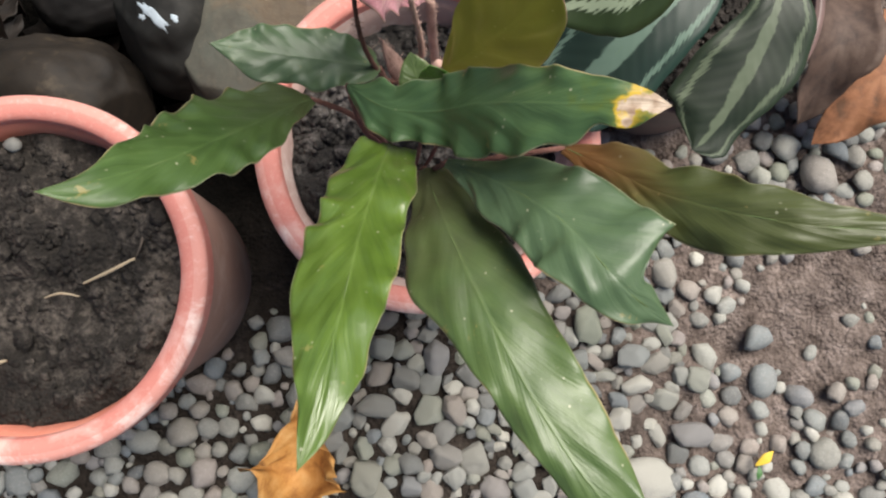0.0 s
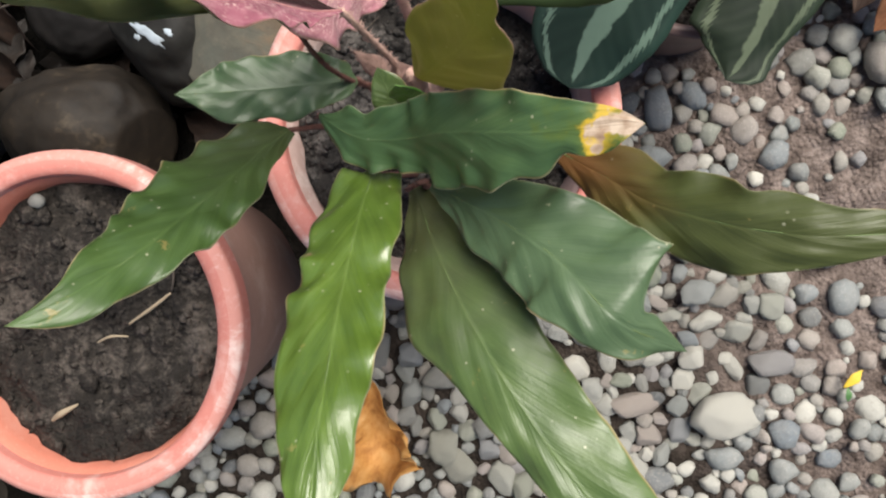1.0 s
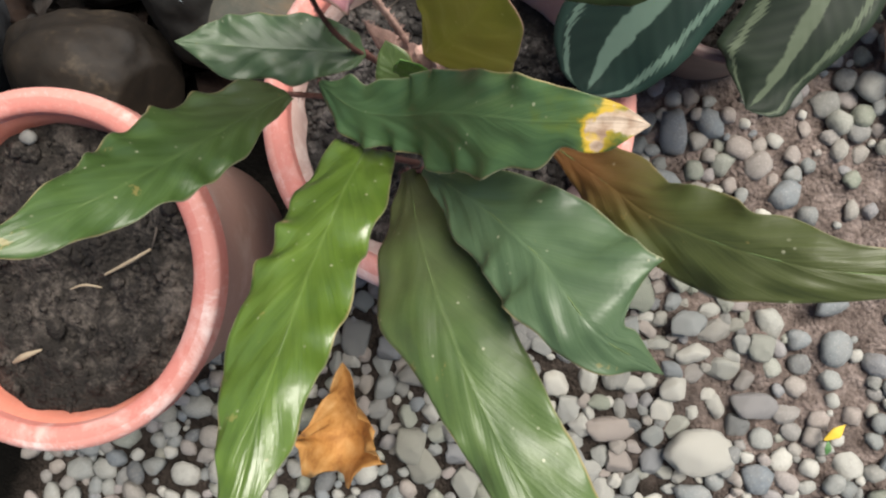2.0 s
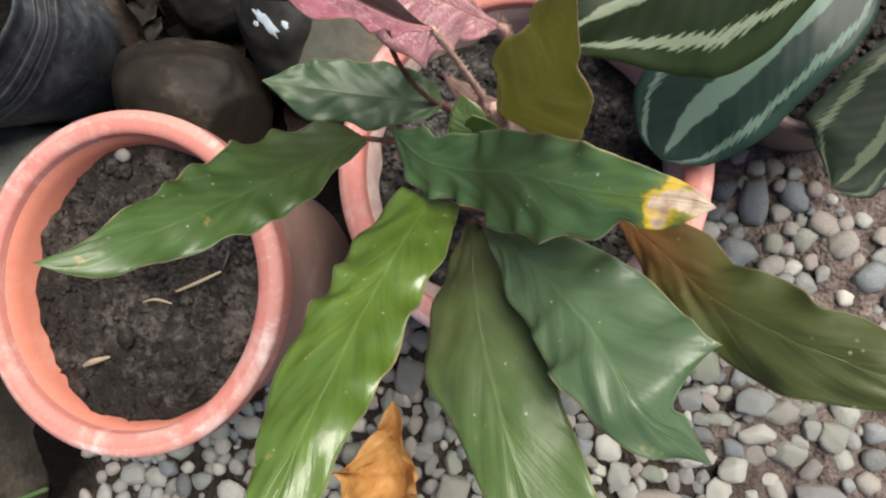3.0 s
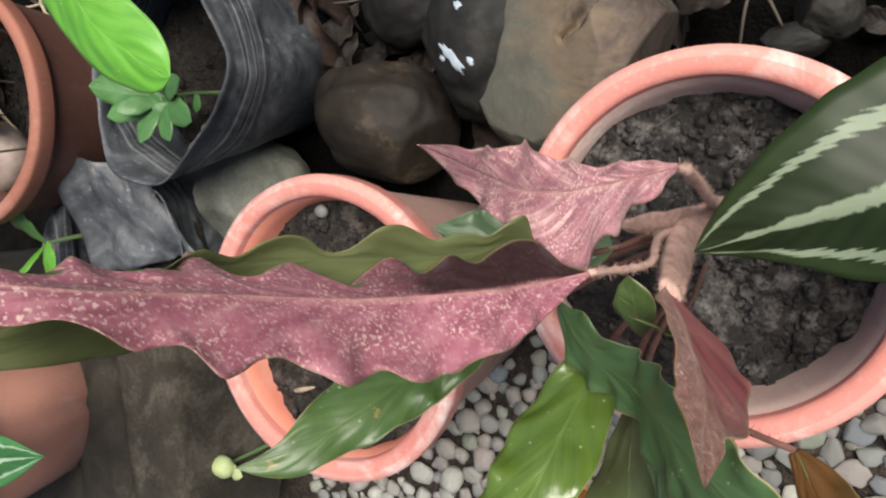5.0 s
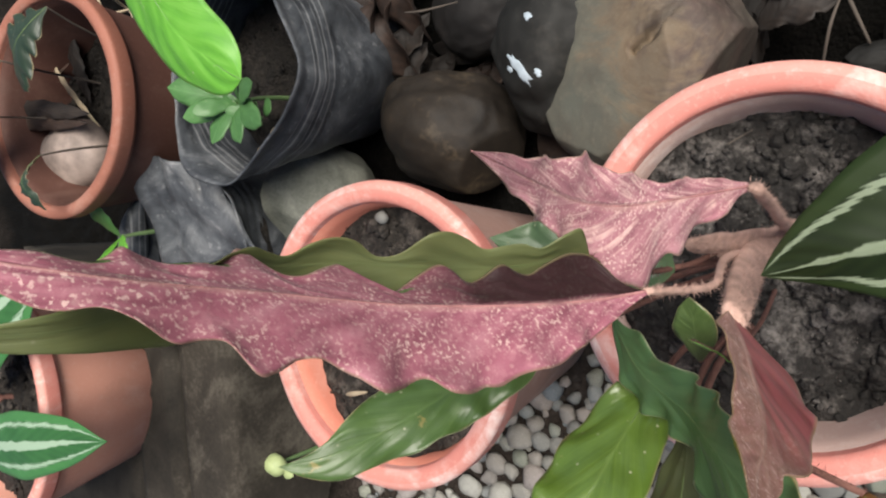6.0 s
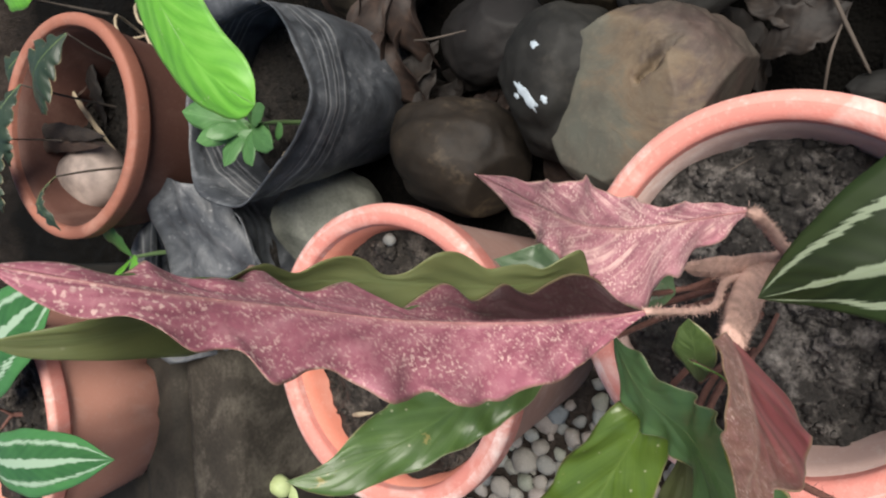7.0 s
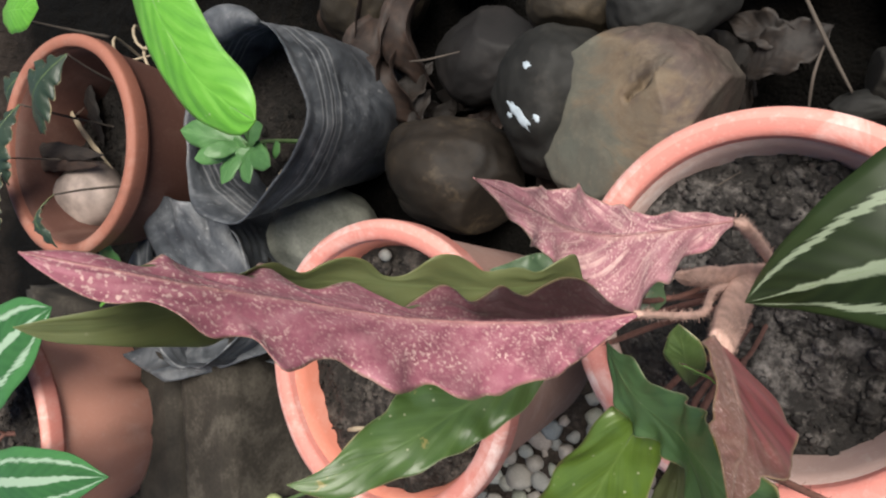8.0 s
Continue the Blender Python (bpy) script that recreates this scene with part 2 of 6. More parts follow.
def rock(name, stops, scale=1.0, rough=0.7, bump=0.35):
    """Stops: dark, mid and light colour. Every stone takes its own shift of tone."""
    n = Nodes(name)
    info = n.put("ShaderNodeObjectInfo").outputs["Random"]
    cloud = n.noise(11.0 * scale, 5.0, 0.6, warp=0.4)
    grain = n.noise(150.0 * scale, 4.0, 0.6)
    t = n.math("ADD", n.math("MULTIPLY", cloud, 0.75), n.math("MULTIPLY", grain, 0.25))
    t = n.math("ADD", t, n.math("MULTIPLY", n.math("SUBTRACT", info, 0.5), 0.16))
    color = n.ramp(t, [(0.3, stops[0]), (0.5, stops[1]), (0.68, stops[2])])
    h = n.math("ADD", cloud, n.math("MULTIPLY", grain, 0.35))
    return n.done(color, rough, h, bump, 0.003, specular=0.35)


def rock_patched(name):
    """River stone in uneven patches: grey-green, tan and purple-brown, darker towards +x and +y."""
    n = Nodes(name)
    xyz = n.put("ShaderNodeSeparateXYZ")
    n.wire(n.coords(), xyz.inputs[0])
    pick = n.math("ADD", n.math("MULTIPLY", n.math("SUBTRACT", n.noise(16.0, 6.0, 0.65, warp=0.6), 0.5), 1.5), n.math("MULTIPLY", n.math("ADD", xyz.outputs[0], n.math("MULTIPLY", xyz.outputs[1], 0.5)), 5.0))
    pick = n.math("ADD", pick, 0.5)
    grain = n.noise(170.0, 4.0, 0.6)
    color = n.ramp(pick, [(0.16, (0.088, 0.092, 0.076)), (0.36, (0.115, 0.112, 0.088)), (0.52, (0.155, 0.118, 0.080)), (0.64, (0.135, 0.098, 0.064)), (0.78, (0.075, 0.052, 0.044)), (0.98, (0.034, 0.023, 0.020))])
    color = n.mix(n.math("MULTIPLY", n.mask(n.noise(30.0, 5.0), 0.36, 0.70), 0.75), color, (0.070, 0.062, 0.050))
    color = n.mix(n.math("MULTIPLY", n.mask(grain, 0.52, 0.72), 0.18), color, (0.20, 0.17, 0.13))
    return n.done(color, 0.72, n.math("ADD", pick, n.math("MULTIPLY", grain, 0.3)), 0.45, 0.003, specular=0.3)


def pebble_stone(name):
    n = Nodes(name)
    info = n.put("ShaderNodeObjectInfo").outputs["Random"]
    island = n.put("ShaderNodeNewGeometry").outputs["Random Per Island"]
    pick = n.math("FRACT", n.math("ADD", n.math("MULTIPLY", info, 4.1), island))
    tones = n.ramp(pick, [(0.0, (0.105, 0.116, 0.124)), (0.12, (0.255, 0.252, 0.225)), (0.24, (0.270, 0.232, 0.208)), (0.36, (0.160, 0.178, 0.176)), (0.48, (0.460, 0.450, 0.400)),
                          (0.56, (0.330, 0.330, 0.300)), (0.66, (0.190, 0.212, 0.165)), (0.76, (0.290, 0.255, 0.240)), (0.88, (0.150, 0.176, 0.196)), (1.0, (0.265, 0.272, 0.250))])
    cloud = n.noise(70.0, 4.0)
    speck = n.noise(600.0, 3.0, 0.7)
    color = n.mix(n.math("MULTIPLY", n.mask(cloud, 0.35, 0.7), 0.22), tones, (0.34, 0.32, 0.285))
    color = n.mix(n.math("MULTIPLY", n.mask(speck, 0.56, 0.7), 0.35), color, (0.58, 0.55, 0.50))
    color = n.mix(n.math("MULTIPLY", n.mask(n.noise(42.0, 5.0), 0.58, 0.72), 0.35), color, (0.13, 0.108, 0.09))
    crust = n.noise(230.0, 5.0, 0.7)
    color = n.mix(n.math("MULTIPLY", n.mask(crust, 0.54, 0.68), 0.30), color, (0.15, 0.132, 0.112))
    return n.done(color, 0.66, n.math("ADD", n.math("ADD", cloud, crust), n.math("MULTIPLY", speck, 0.5)), 0.55, 0.0022, specular=0.32)


def plastic_film(name):
    n = Nodes(name)
    dust = n.noise(22.0, 6.0, 0.7, warp=0.8)
    scuff = n.noise(120.0, 6.0, 0.72)
    color = n.ramp(dust, [(0.36, (0.026, 0.029, 0.034)), (0.50, (0.060, 0.066, 0.074)), (0.62, (0.11, 0.116, 0.125)), (0.74, (0.22, 0.225, 0.235))])
    color = n.mix(n.math("MULTIPLY", n.mask(scuff, 0.58, 0.68), 0.5), color, (0.26, 0.265, 0.27))
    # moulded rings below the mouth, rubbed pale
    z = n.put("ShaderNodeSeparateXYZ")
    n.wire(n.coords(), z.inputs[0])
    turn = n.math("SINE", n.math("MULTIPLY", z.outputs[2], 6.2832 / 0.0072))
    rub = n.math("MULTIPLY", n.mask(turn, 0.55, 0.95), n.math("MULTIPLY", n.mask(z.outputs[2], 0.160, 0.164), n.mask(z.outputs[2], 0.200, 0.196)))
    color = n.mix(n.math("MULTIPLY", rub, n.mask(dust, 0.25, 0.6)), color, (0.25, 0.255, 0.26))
    r = n.math("ADD", n.math("MULTIPLY", dust, 0.3), 0.38)
    return n.done(color, r, n.math("ADD", dust, n.math("MULTIPLY", scuff, 0.2)), 0.4, 0.004)


def plain(name, color, rough=0.7, vary=0.25, scale=40.0, bump=0.3):
    n = Nodes(name)
    t = n.noise(scale, 5.0, 0.6)
    c = n.ramp(t, [(0.3, tuple(v * (1 - vary) for v in color)), (0.7, tuple(min(1.0, v * (1 + vary)) for v in color))])
    return n.done(c, rough, n.noise(scale * 5, 4.0), bump, 0.001)


def dry_leaf_skin(name, dark, mid, light):
    n = Nodes(name)
    along, away, side = leaf_axes(n)
    ridge, _ = side_veins(n, along, away, 9.0, 2.0)
    ridge.node.inputs[2].default_value = 0.5
    t = n.math("ADD", n.math("MULTIPLY", ridge, 0.05), n.math("MULTIPLY", n.noise(55.0, 5.0, 0.65), 0.95))
    c = n.ramp(t, [(0.3, dark), (0.5, mid), (0.75, light)])
    return n.done(c, 0.72, n.math("ADD", n.math("MULTIPLY", ridge, 0.25), n.noise(120.0, 4.0)), 0.5, 0.0015)


M_LEAF = leaf_green("wavy leaf green", (0.050, 0.096, 0.030), (0.095, 0.158, 0.051), (0.165, 0.24, 0.092), rough=0.40)
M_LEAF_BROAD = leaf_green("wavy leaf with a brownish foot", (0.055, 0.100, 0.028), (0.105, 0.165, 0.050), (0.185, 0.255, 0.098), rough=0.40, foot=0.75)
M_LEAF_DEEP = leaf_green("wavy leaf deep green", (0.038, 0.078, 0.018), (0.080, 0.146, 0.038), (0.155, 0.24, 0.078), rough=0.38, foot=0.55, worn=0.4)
M_LEAF_TIP = leaf_green("wavy leaf with dead tip", (0.045, 0.098, 0.035), (0.082, 0.154, 0.056), (0.142, 0.215, 0.090), rough=0.40, tip=True, worn=0.38)
M_LEAF_BRIGHT = leaf_green("wavy leaf young green", (0.050, 0.098, 0.010), (0.108, 0.182, 0.026), (0.25, 0.335, 0.11), rough=0.34, coat=1.0, ribs=0.40)
M_LEAF_BLUE = leaf_green("wavy leaf blue green", (0.052, 0.094, 0.043), (0.088, 0.146, 0.068), (0.145, 0.21, 0.108), rough=0.46)
M_LEAF_OLIVE = leaf_green("wavy leaf olive", (0.10, 0.115, 0.018), (0.14, 0.16, 0.028), (0.20, 0.22, 0.048), worn=0.1, through_share=0.62, glow=(0.74, 0.90, 0.30))
M_LEAF_RUST = leaf_green("wavy leaf rusty olive", (0.046, 0.056, 0.013), (0.072, 0.090, 0.022), (0.105, 0.13, 0.042), rough=0.52, rust=0.8)
M_PINK = leaf_pink("leaf underside rose", (0.168, 0.048, 0.073), (0.322, 0.113, 0.153), (0.53, 0.268, 0.310), 0.46, maroon_shade=0.95)
M_ROSE = leaf_pink("leaf underside pale rose", (0.23, 0.085, 0.112), (0.41, 0.182, 0.218), (0.60, 0.35, 0.375), 0.55, veiny=0.85)
M_WITHER = leaf_pink("leaf underside withered", (0.13, 0.036, 0.042), (0.26, 0.108, 0.100), (0.44, 0.28, 0.235), 0.55, 0.30, glow=(0.78, 0.68, 0.32), halves=True)
M_LEAF_DULL = leaf_green("wavy leaf dull olive", (0.15, 0.19, 0.075), (0.23, 0.275, 0.12), (0.31, 0.34, 0.175), worn=0.1, through_share=0.62)
M_FERN_DARK = leaf_green("dull dark leaf", (0.012, 0.026, 0.014), (0.024, 0.046, 0.026), (0.044, 0.072, 0.044), rough=0.55)
M_UNDER = leaf_pink("leaf underside dull red", (0.10, 0.03, 0.025), (0.16, 0.06, 0.045), (0.24, 0.12, 0.08), 0.2)
M_STRIPE = leaf_striped("striped leaf", (0.007, 0.013, 0.0035), (0.016, 0.028, 0.0075), (0.20, 0.245, 0.165), 0.08, 0.62, 0.10)
M_STRIPE_TEAL = leaf_striped("striped leaf teal", (0.008, 0.020, 0.015), (0.015, 0.033, 0.024), (0.11, 0.17, 0.13), 0.17, 0.74, 0.10)
M_STRIPE_GREY = leaf_striped("striped leaf dull", (0.010, 0.017, 0.010), (0.021, 0.031, 0.018), (0.095, 0.120, 0.075), 0.13, 0.74, 0.12)
M_STRIPE_UNDER = plain("striped leaf underside", (0.11, 0.05, 0.055), 0.6)
M_LIME = leaf_green("lime young leaf", (0.060, 0.22, 0.020), (0.12, 0.36, 0.035), (0.20, 0.45, 0.075), rough=0.45, veins=14.0, worn=0.0, feather=0.14, ribs=0.15)
M_SEEDLING = leaf_green("seedling leaf", (0.050, 0.145, 0.040), (0.095, 0.23, 0.070), (0.17, 0.33, 0.12), rough=0.5, veins=6.0, worn=0.0)
M_STEM = plain("downy stem", (0.45, 0.29, 0.24), 0.85, 0.3, 120.0, 0.8)
M_STEM_RED = plain("downy red stem", (0.13, 0.058, 0.045), 0.85, 0.3, 120.0, 0.8)
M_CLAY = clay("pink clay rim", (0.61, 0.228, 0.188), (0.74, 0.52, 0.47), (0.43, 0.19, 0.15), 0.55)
M_CLAY_WORN = clay("rubbed clay crest", (0.63, 0.285, 0.240), (0.78, 0.64, 0.60), (0.48, 0.22, 0.175), 0.9)
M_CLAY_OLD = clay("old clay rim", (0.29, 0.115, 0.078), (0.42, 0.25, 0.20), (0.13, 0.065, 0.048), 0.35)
M_CLAY_DUSTY = clay("dusty inner clay", (0.47, 0.330, 0.290), (0.62, 0.53, 0.49), (0.24, 0.165, 0.135), 0.8)
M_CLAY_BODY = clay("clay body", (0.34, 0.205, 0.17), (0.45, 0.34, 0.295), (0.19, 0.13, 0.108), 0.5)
M_CLAY_INNER = clay("clay inner wall", (0.58, 0.205, 0.140), (0.62, 0.36, 0.29), (0.42, 0.115, 0.065), 0.25)
M_CLAY_SALMON = clay("salmon clay body", (0.60, 0.290, 0.215), (0.66, 0.44, 0.37), (0.42, 0.20, 0.14), 0.3)
# dark red-brown body; also on the inner wall, where it paints the inside's shade
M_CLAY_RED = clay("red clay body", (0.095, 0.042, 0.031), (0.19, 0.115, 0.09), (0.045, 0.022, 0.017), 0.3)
M_SOIL = earth("potting soil", (0.004, 0.0033, 0.0028), (0.022, 0.0185, 0.0155), (0.165, 0.140, 0.120), 1.2)


M_SOIL_DAMP = earth("damp black soil", (0.0025, 0.0022, 0.002), (0.023, 0.0208, 0.0192), (0.25, 0.228, 0.212), 1.0)
# soil deep in bags and the old pot, darkened for the shade inside
M_SOIL_DARK = earth("shaded dark soil", (0.003, 0.003, 0.0025), (0.012, 0.010, 0.008), (0.06, 0.05, 0.042), 1.2)


def garden_earth(name):
    """Pale trodden soil in front, dark leaf humus with painted shade where the stones are heaped."""
    n = Nodes(name)
    where = n.coords()
    xyz = n.put("ShaderNodeSeparateXYZ")
    n.wire(where, xyz.inputs[0])
    big, clod, crumb = n.noise(14.0, 4.0), n.noise(90.0, 6.0, 0.7), n.cells(260.0)
    t = n.math("ADD", n.math("MULTIPLY", big, 0.45), n.math("MULTIPLY", clod, 0.55))
    t2 = n.math("ADD", n.math("MULTIPLY", n.noise(34.0, 5.0, 0.65), 0.5), n.math("MULTIPLY", clod, 0.5))
    pale = n.ramp(t2, [(0.36, (0.055, 0.041, 0.035)), (0.46, (0.140, 0.110, 0.096)), (0.55, (0.215, 0.172, 0.152)), (0.68, (0.38, 0.315, 0.285))])
    under = n.ramp(t, [(0.3, (0.012, 0.0095, 0.0075)), (0.55, (0.046, 0.037, 0.031)), (0.75, (0.12, 0.098, 0.084))])
    bare = n.math("SUBTRACT", xyz.outputs[0], n.math("MULTIPLY", n.math("SUBTRACT", n.noise(16.0, 3.0), 0.5), 0.22))
    bare = n.math("ADD", bare, n.math("MULTIPLY", xyz.outputs[1], 0.45))
    pale = n.mix(n.mask(bare, 0.02, 0.14), under, pale)
    # near-black: dark humus plus the shade behind and under the stones
    shaded_humus = n.ramp(t, [(0.3, (0.001, 0.001, 0.0008)), (0.56, (0.003, 0.0026, 0.002)), (0.8, (0.016, 0.0125, 0.010))])
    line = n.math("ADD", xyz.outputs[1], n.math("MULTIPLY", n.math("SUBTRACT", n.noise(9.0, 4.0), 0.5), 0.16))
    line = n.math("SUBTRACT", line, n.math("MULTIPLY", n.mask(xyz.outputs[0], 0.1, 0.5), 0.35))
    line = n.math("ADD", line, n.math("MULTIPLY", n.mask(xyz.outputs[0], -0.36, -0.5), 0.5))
    # gap between the pots, its shade painted with the same near-black
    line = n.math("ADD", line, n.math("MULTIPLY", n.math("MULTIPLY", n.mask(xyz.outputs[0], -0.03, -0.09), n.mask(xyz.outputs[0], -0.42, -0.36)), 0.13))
    around = n.put("ShaderNodeVectorMath", operation="LENGTH")
    n.wire(where, around.inputs[0])
    near = n.mask(n.math("ADD", around.outputs["Value"], n.math("MULTIPLY", n.noise(2.0, 4.0), 0.8)), 2.7, 1.8)
    yard = n.ramp(t2, [(0.34, (0.05, 0.038, 0.030)), (0.5, (0.12, 0.092, 0.074)), (0.70, (0.24, 0.19, 0.16))])
    color = n.mix(near, yard, n.mix(n.mask(line, -0.03, 0.10), pale, shaded_humus))
    grit = n.math("MULTIPLY", n.mask(n.cells(420.0), 0.16, 0.06), n.mask(n.noise(70.0, 2.0), 0.56, 0.64))
    color = n.mix(n.math("MULTIPLY", n.math("MULTIPLY", grit, 0.5), n.mask(line, 0.12, 0.0)), color, (0.5, 0.44, 0.38))
    h = n.math("ADD", n.math("MULTIPLY", clod, 1.6), n.math("MULTIPLY", crumb, -0.7))
    return n.done(color, 0.92, h, 0.95, 0.0055, specular=0.1)


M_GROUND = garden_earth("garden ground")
M_BROWN_POT = plain("brown plastic", (0.15, 0.095, 0.085), 0.5, 0.2, 30.0, 0.2)
M_PEBBLE = pebble_stone("river pebble")
# the shade of the heap is put into these dark stone colours
M_ROCK_BROWN = rock("brown river stone", ((0.004, 0.0028, 0.002), (0.016, 0.0112, 0.007), (0.100, 0.074, 0.044)))
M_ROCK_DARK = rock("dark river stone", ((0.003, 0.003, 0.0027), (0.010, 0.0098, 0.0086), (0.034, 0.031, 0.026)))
M_ROCK_BLUE = rock("blue-grey river stone", ((0.020, 0.020, 0.019), (0.036, 0.036, 0.034), (0.06, 0.06, 0.055)))
M_ROCK_TAN = rock("tan river stone", ((0.006, 0.0045, 0.003), (0.020, 0.015, 0.009), (0.070, 0.052, 0.032)))
M_ROCK_BLACK = rock("shaded black stone", ((0.002, 0.002, 0.002), (0.006, 0.005, 0.005), (0.018, 0.015, 0.013)))
M_ROCK_PATCHED = rock_patched("patched river stone")
M_ROCK_SPECK = rock("speckled grey stone", ((0.085, 0.090, 0.074), (0.18, 0.185, 0.155), (0.30, 0.30, 0.25)), 2.0)
M_PAINT = plain("flaked white paint", (0.36, 0.42, 0.47), 0.5)
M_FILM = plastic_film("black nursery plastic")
M_SLAB = rock("weathered slab", ((0.009, 0.0075, 0.0055), (0.027, 0.0225, 0.017), (0.085, 0.075, 0.060)), 1.4, 0.9)
M_DRY = dry_leaf_skin("dry leaf ochre", (0.26, 0.10, 0.02), (0.47, 0.23, 0.06), (0.60, 0.36, 0.14))
M_DRY_BROWN = dry_leaf_skin("dry leaf brown", (0.10, 0.045, 0.02), (0.24, 0.10, 0.045), (0.36, 0.17, 0.08))
M_DRY_DULL = dry_leaf_skin("dry leaf dull", (0.030, 0.017, 0.012), (0.065, 0.038, 0.027), (0.11, 0.072, 0.052))
# litter lying in shade, which is put into this near-black colour
M_DRY_BLACK = dry_leaf_skin("dead leaf shaded dark", (0.004, 0.0028, 0.002), (0.010, 0.0065, 0.0048), (0.024, 0.016, 0.011))
M_YELLOW = plain("yellow leaf scrap", (0.66, 0.46, 0.04), 0.6)
M_STRAW = plain("dry straw", (0.33, 0.265, 0.18), 0.8)
M_TWIG = plain("dark twig", (0.065, 0.052, 0.042), 0.85)
M_DRY_RED = dry_leaf_skin("dry leaf reddish", (0.007, 0.0035, 0.0025), (0.019, 0.0095, 0.006), (0.046, 0.025, 0.016))


# ---- builders ----
def thing(name, label, category, at=(0, 0, 0), group="", kind=""):
    ob = new(name)
    ob.empty_display_size = 0.02
    ob.location = at
    return tagged(ob, label, category, group, kind)


def mesh_of(name, bm, mats, smooth=True):
    me = bpy.data.meshes.new(name)
    bm.to_mesh(me)
    bm.free()
    for m in mats if isinstance(mats, (list, tuple)) else [mats]:
        me.materials.append(m)
    if smooth:
        me.polygons.foreach_set("use_smooth", [True] * len(me.polygons))
    return me


def part(name, bm, material, parent, label=""):
    """Links a bmesh, in world places, as one mesh under a thing or a part."""
    ob = new(name, mesh_of(name, bm, material))
    if parent is not None:
        ob.parent = parent
        root = parent
        at = Vector((0, 0, 0))
        while root is not None:
            at += root.location
            root = root.parent
        ob.data.transform(Matrix.Translation(-at))
    return tagged(ob, label)


def solo(name, bm, material, label, category, at=(0, 0, 0), group="", kind=""):
    """A thing of one mesh; the bmesh is in world places."""
    ob = new(name, mesh_of(name, bm, material))
    ob.data.transform(Matrix.Translation(-Vector(at)))
    ob.location = at
    return tagged(ob, label, category, group, kind)


def spline(rows, t):
    """Catmull-Rom through rows of numbers, t from 0 to 1 by length."""
    gaps = [max(1e-5, math.dist(a[:3], b[:3])) for a, b in zip(rows, rows[1:])]
    go, i = t * sum(gaps), 0
    while i < len(gaps) - 1 and go > gaps[i]:
        go -= gaps[i]
        i += 1
    f = go / gaps[i]
    r = [np.array(rows[min(max(j, 0), len(rows) - 1)], float) for j in (i - 1, i, i + 1, i + 2)]
    return 0.5 * ((2 * r[1]) + (r[2] - r[0]) * f + (2 * r[0] - 5 * r[1] + 4 * r[2] - r[3]) * f * f + (3 * r[1] - r[0] - 3 * r[2] + r[3]) * f ** 3)


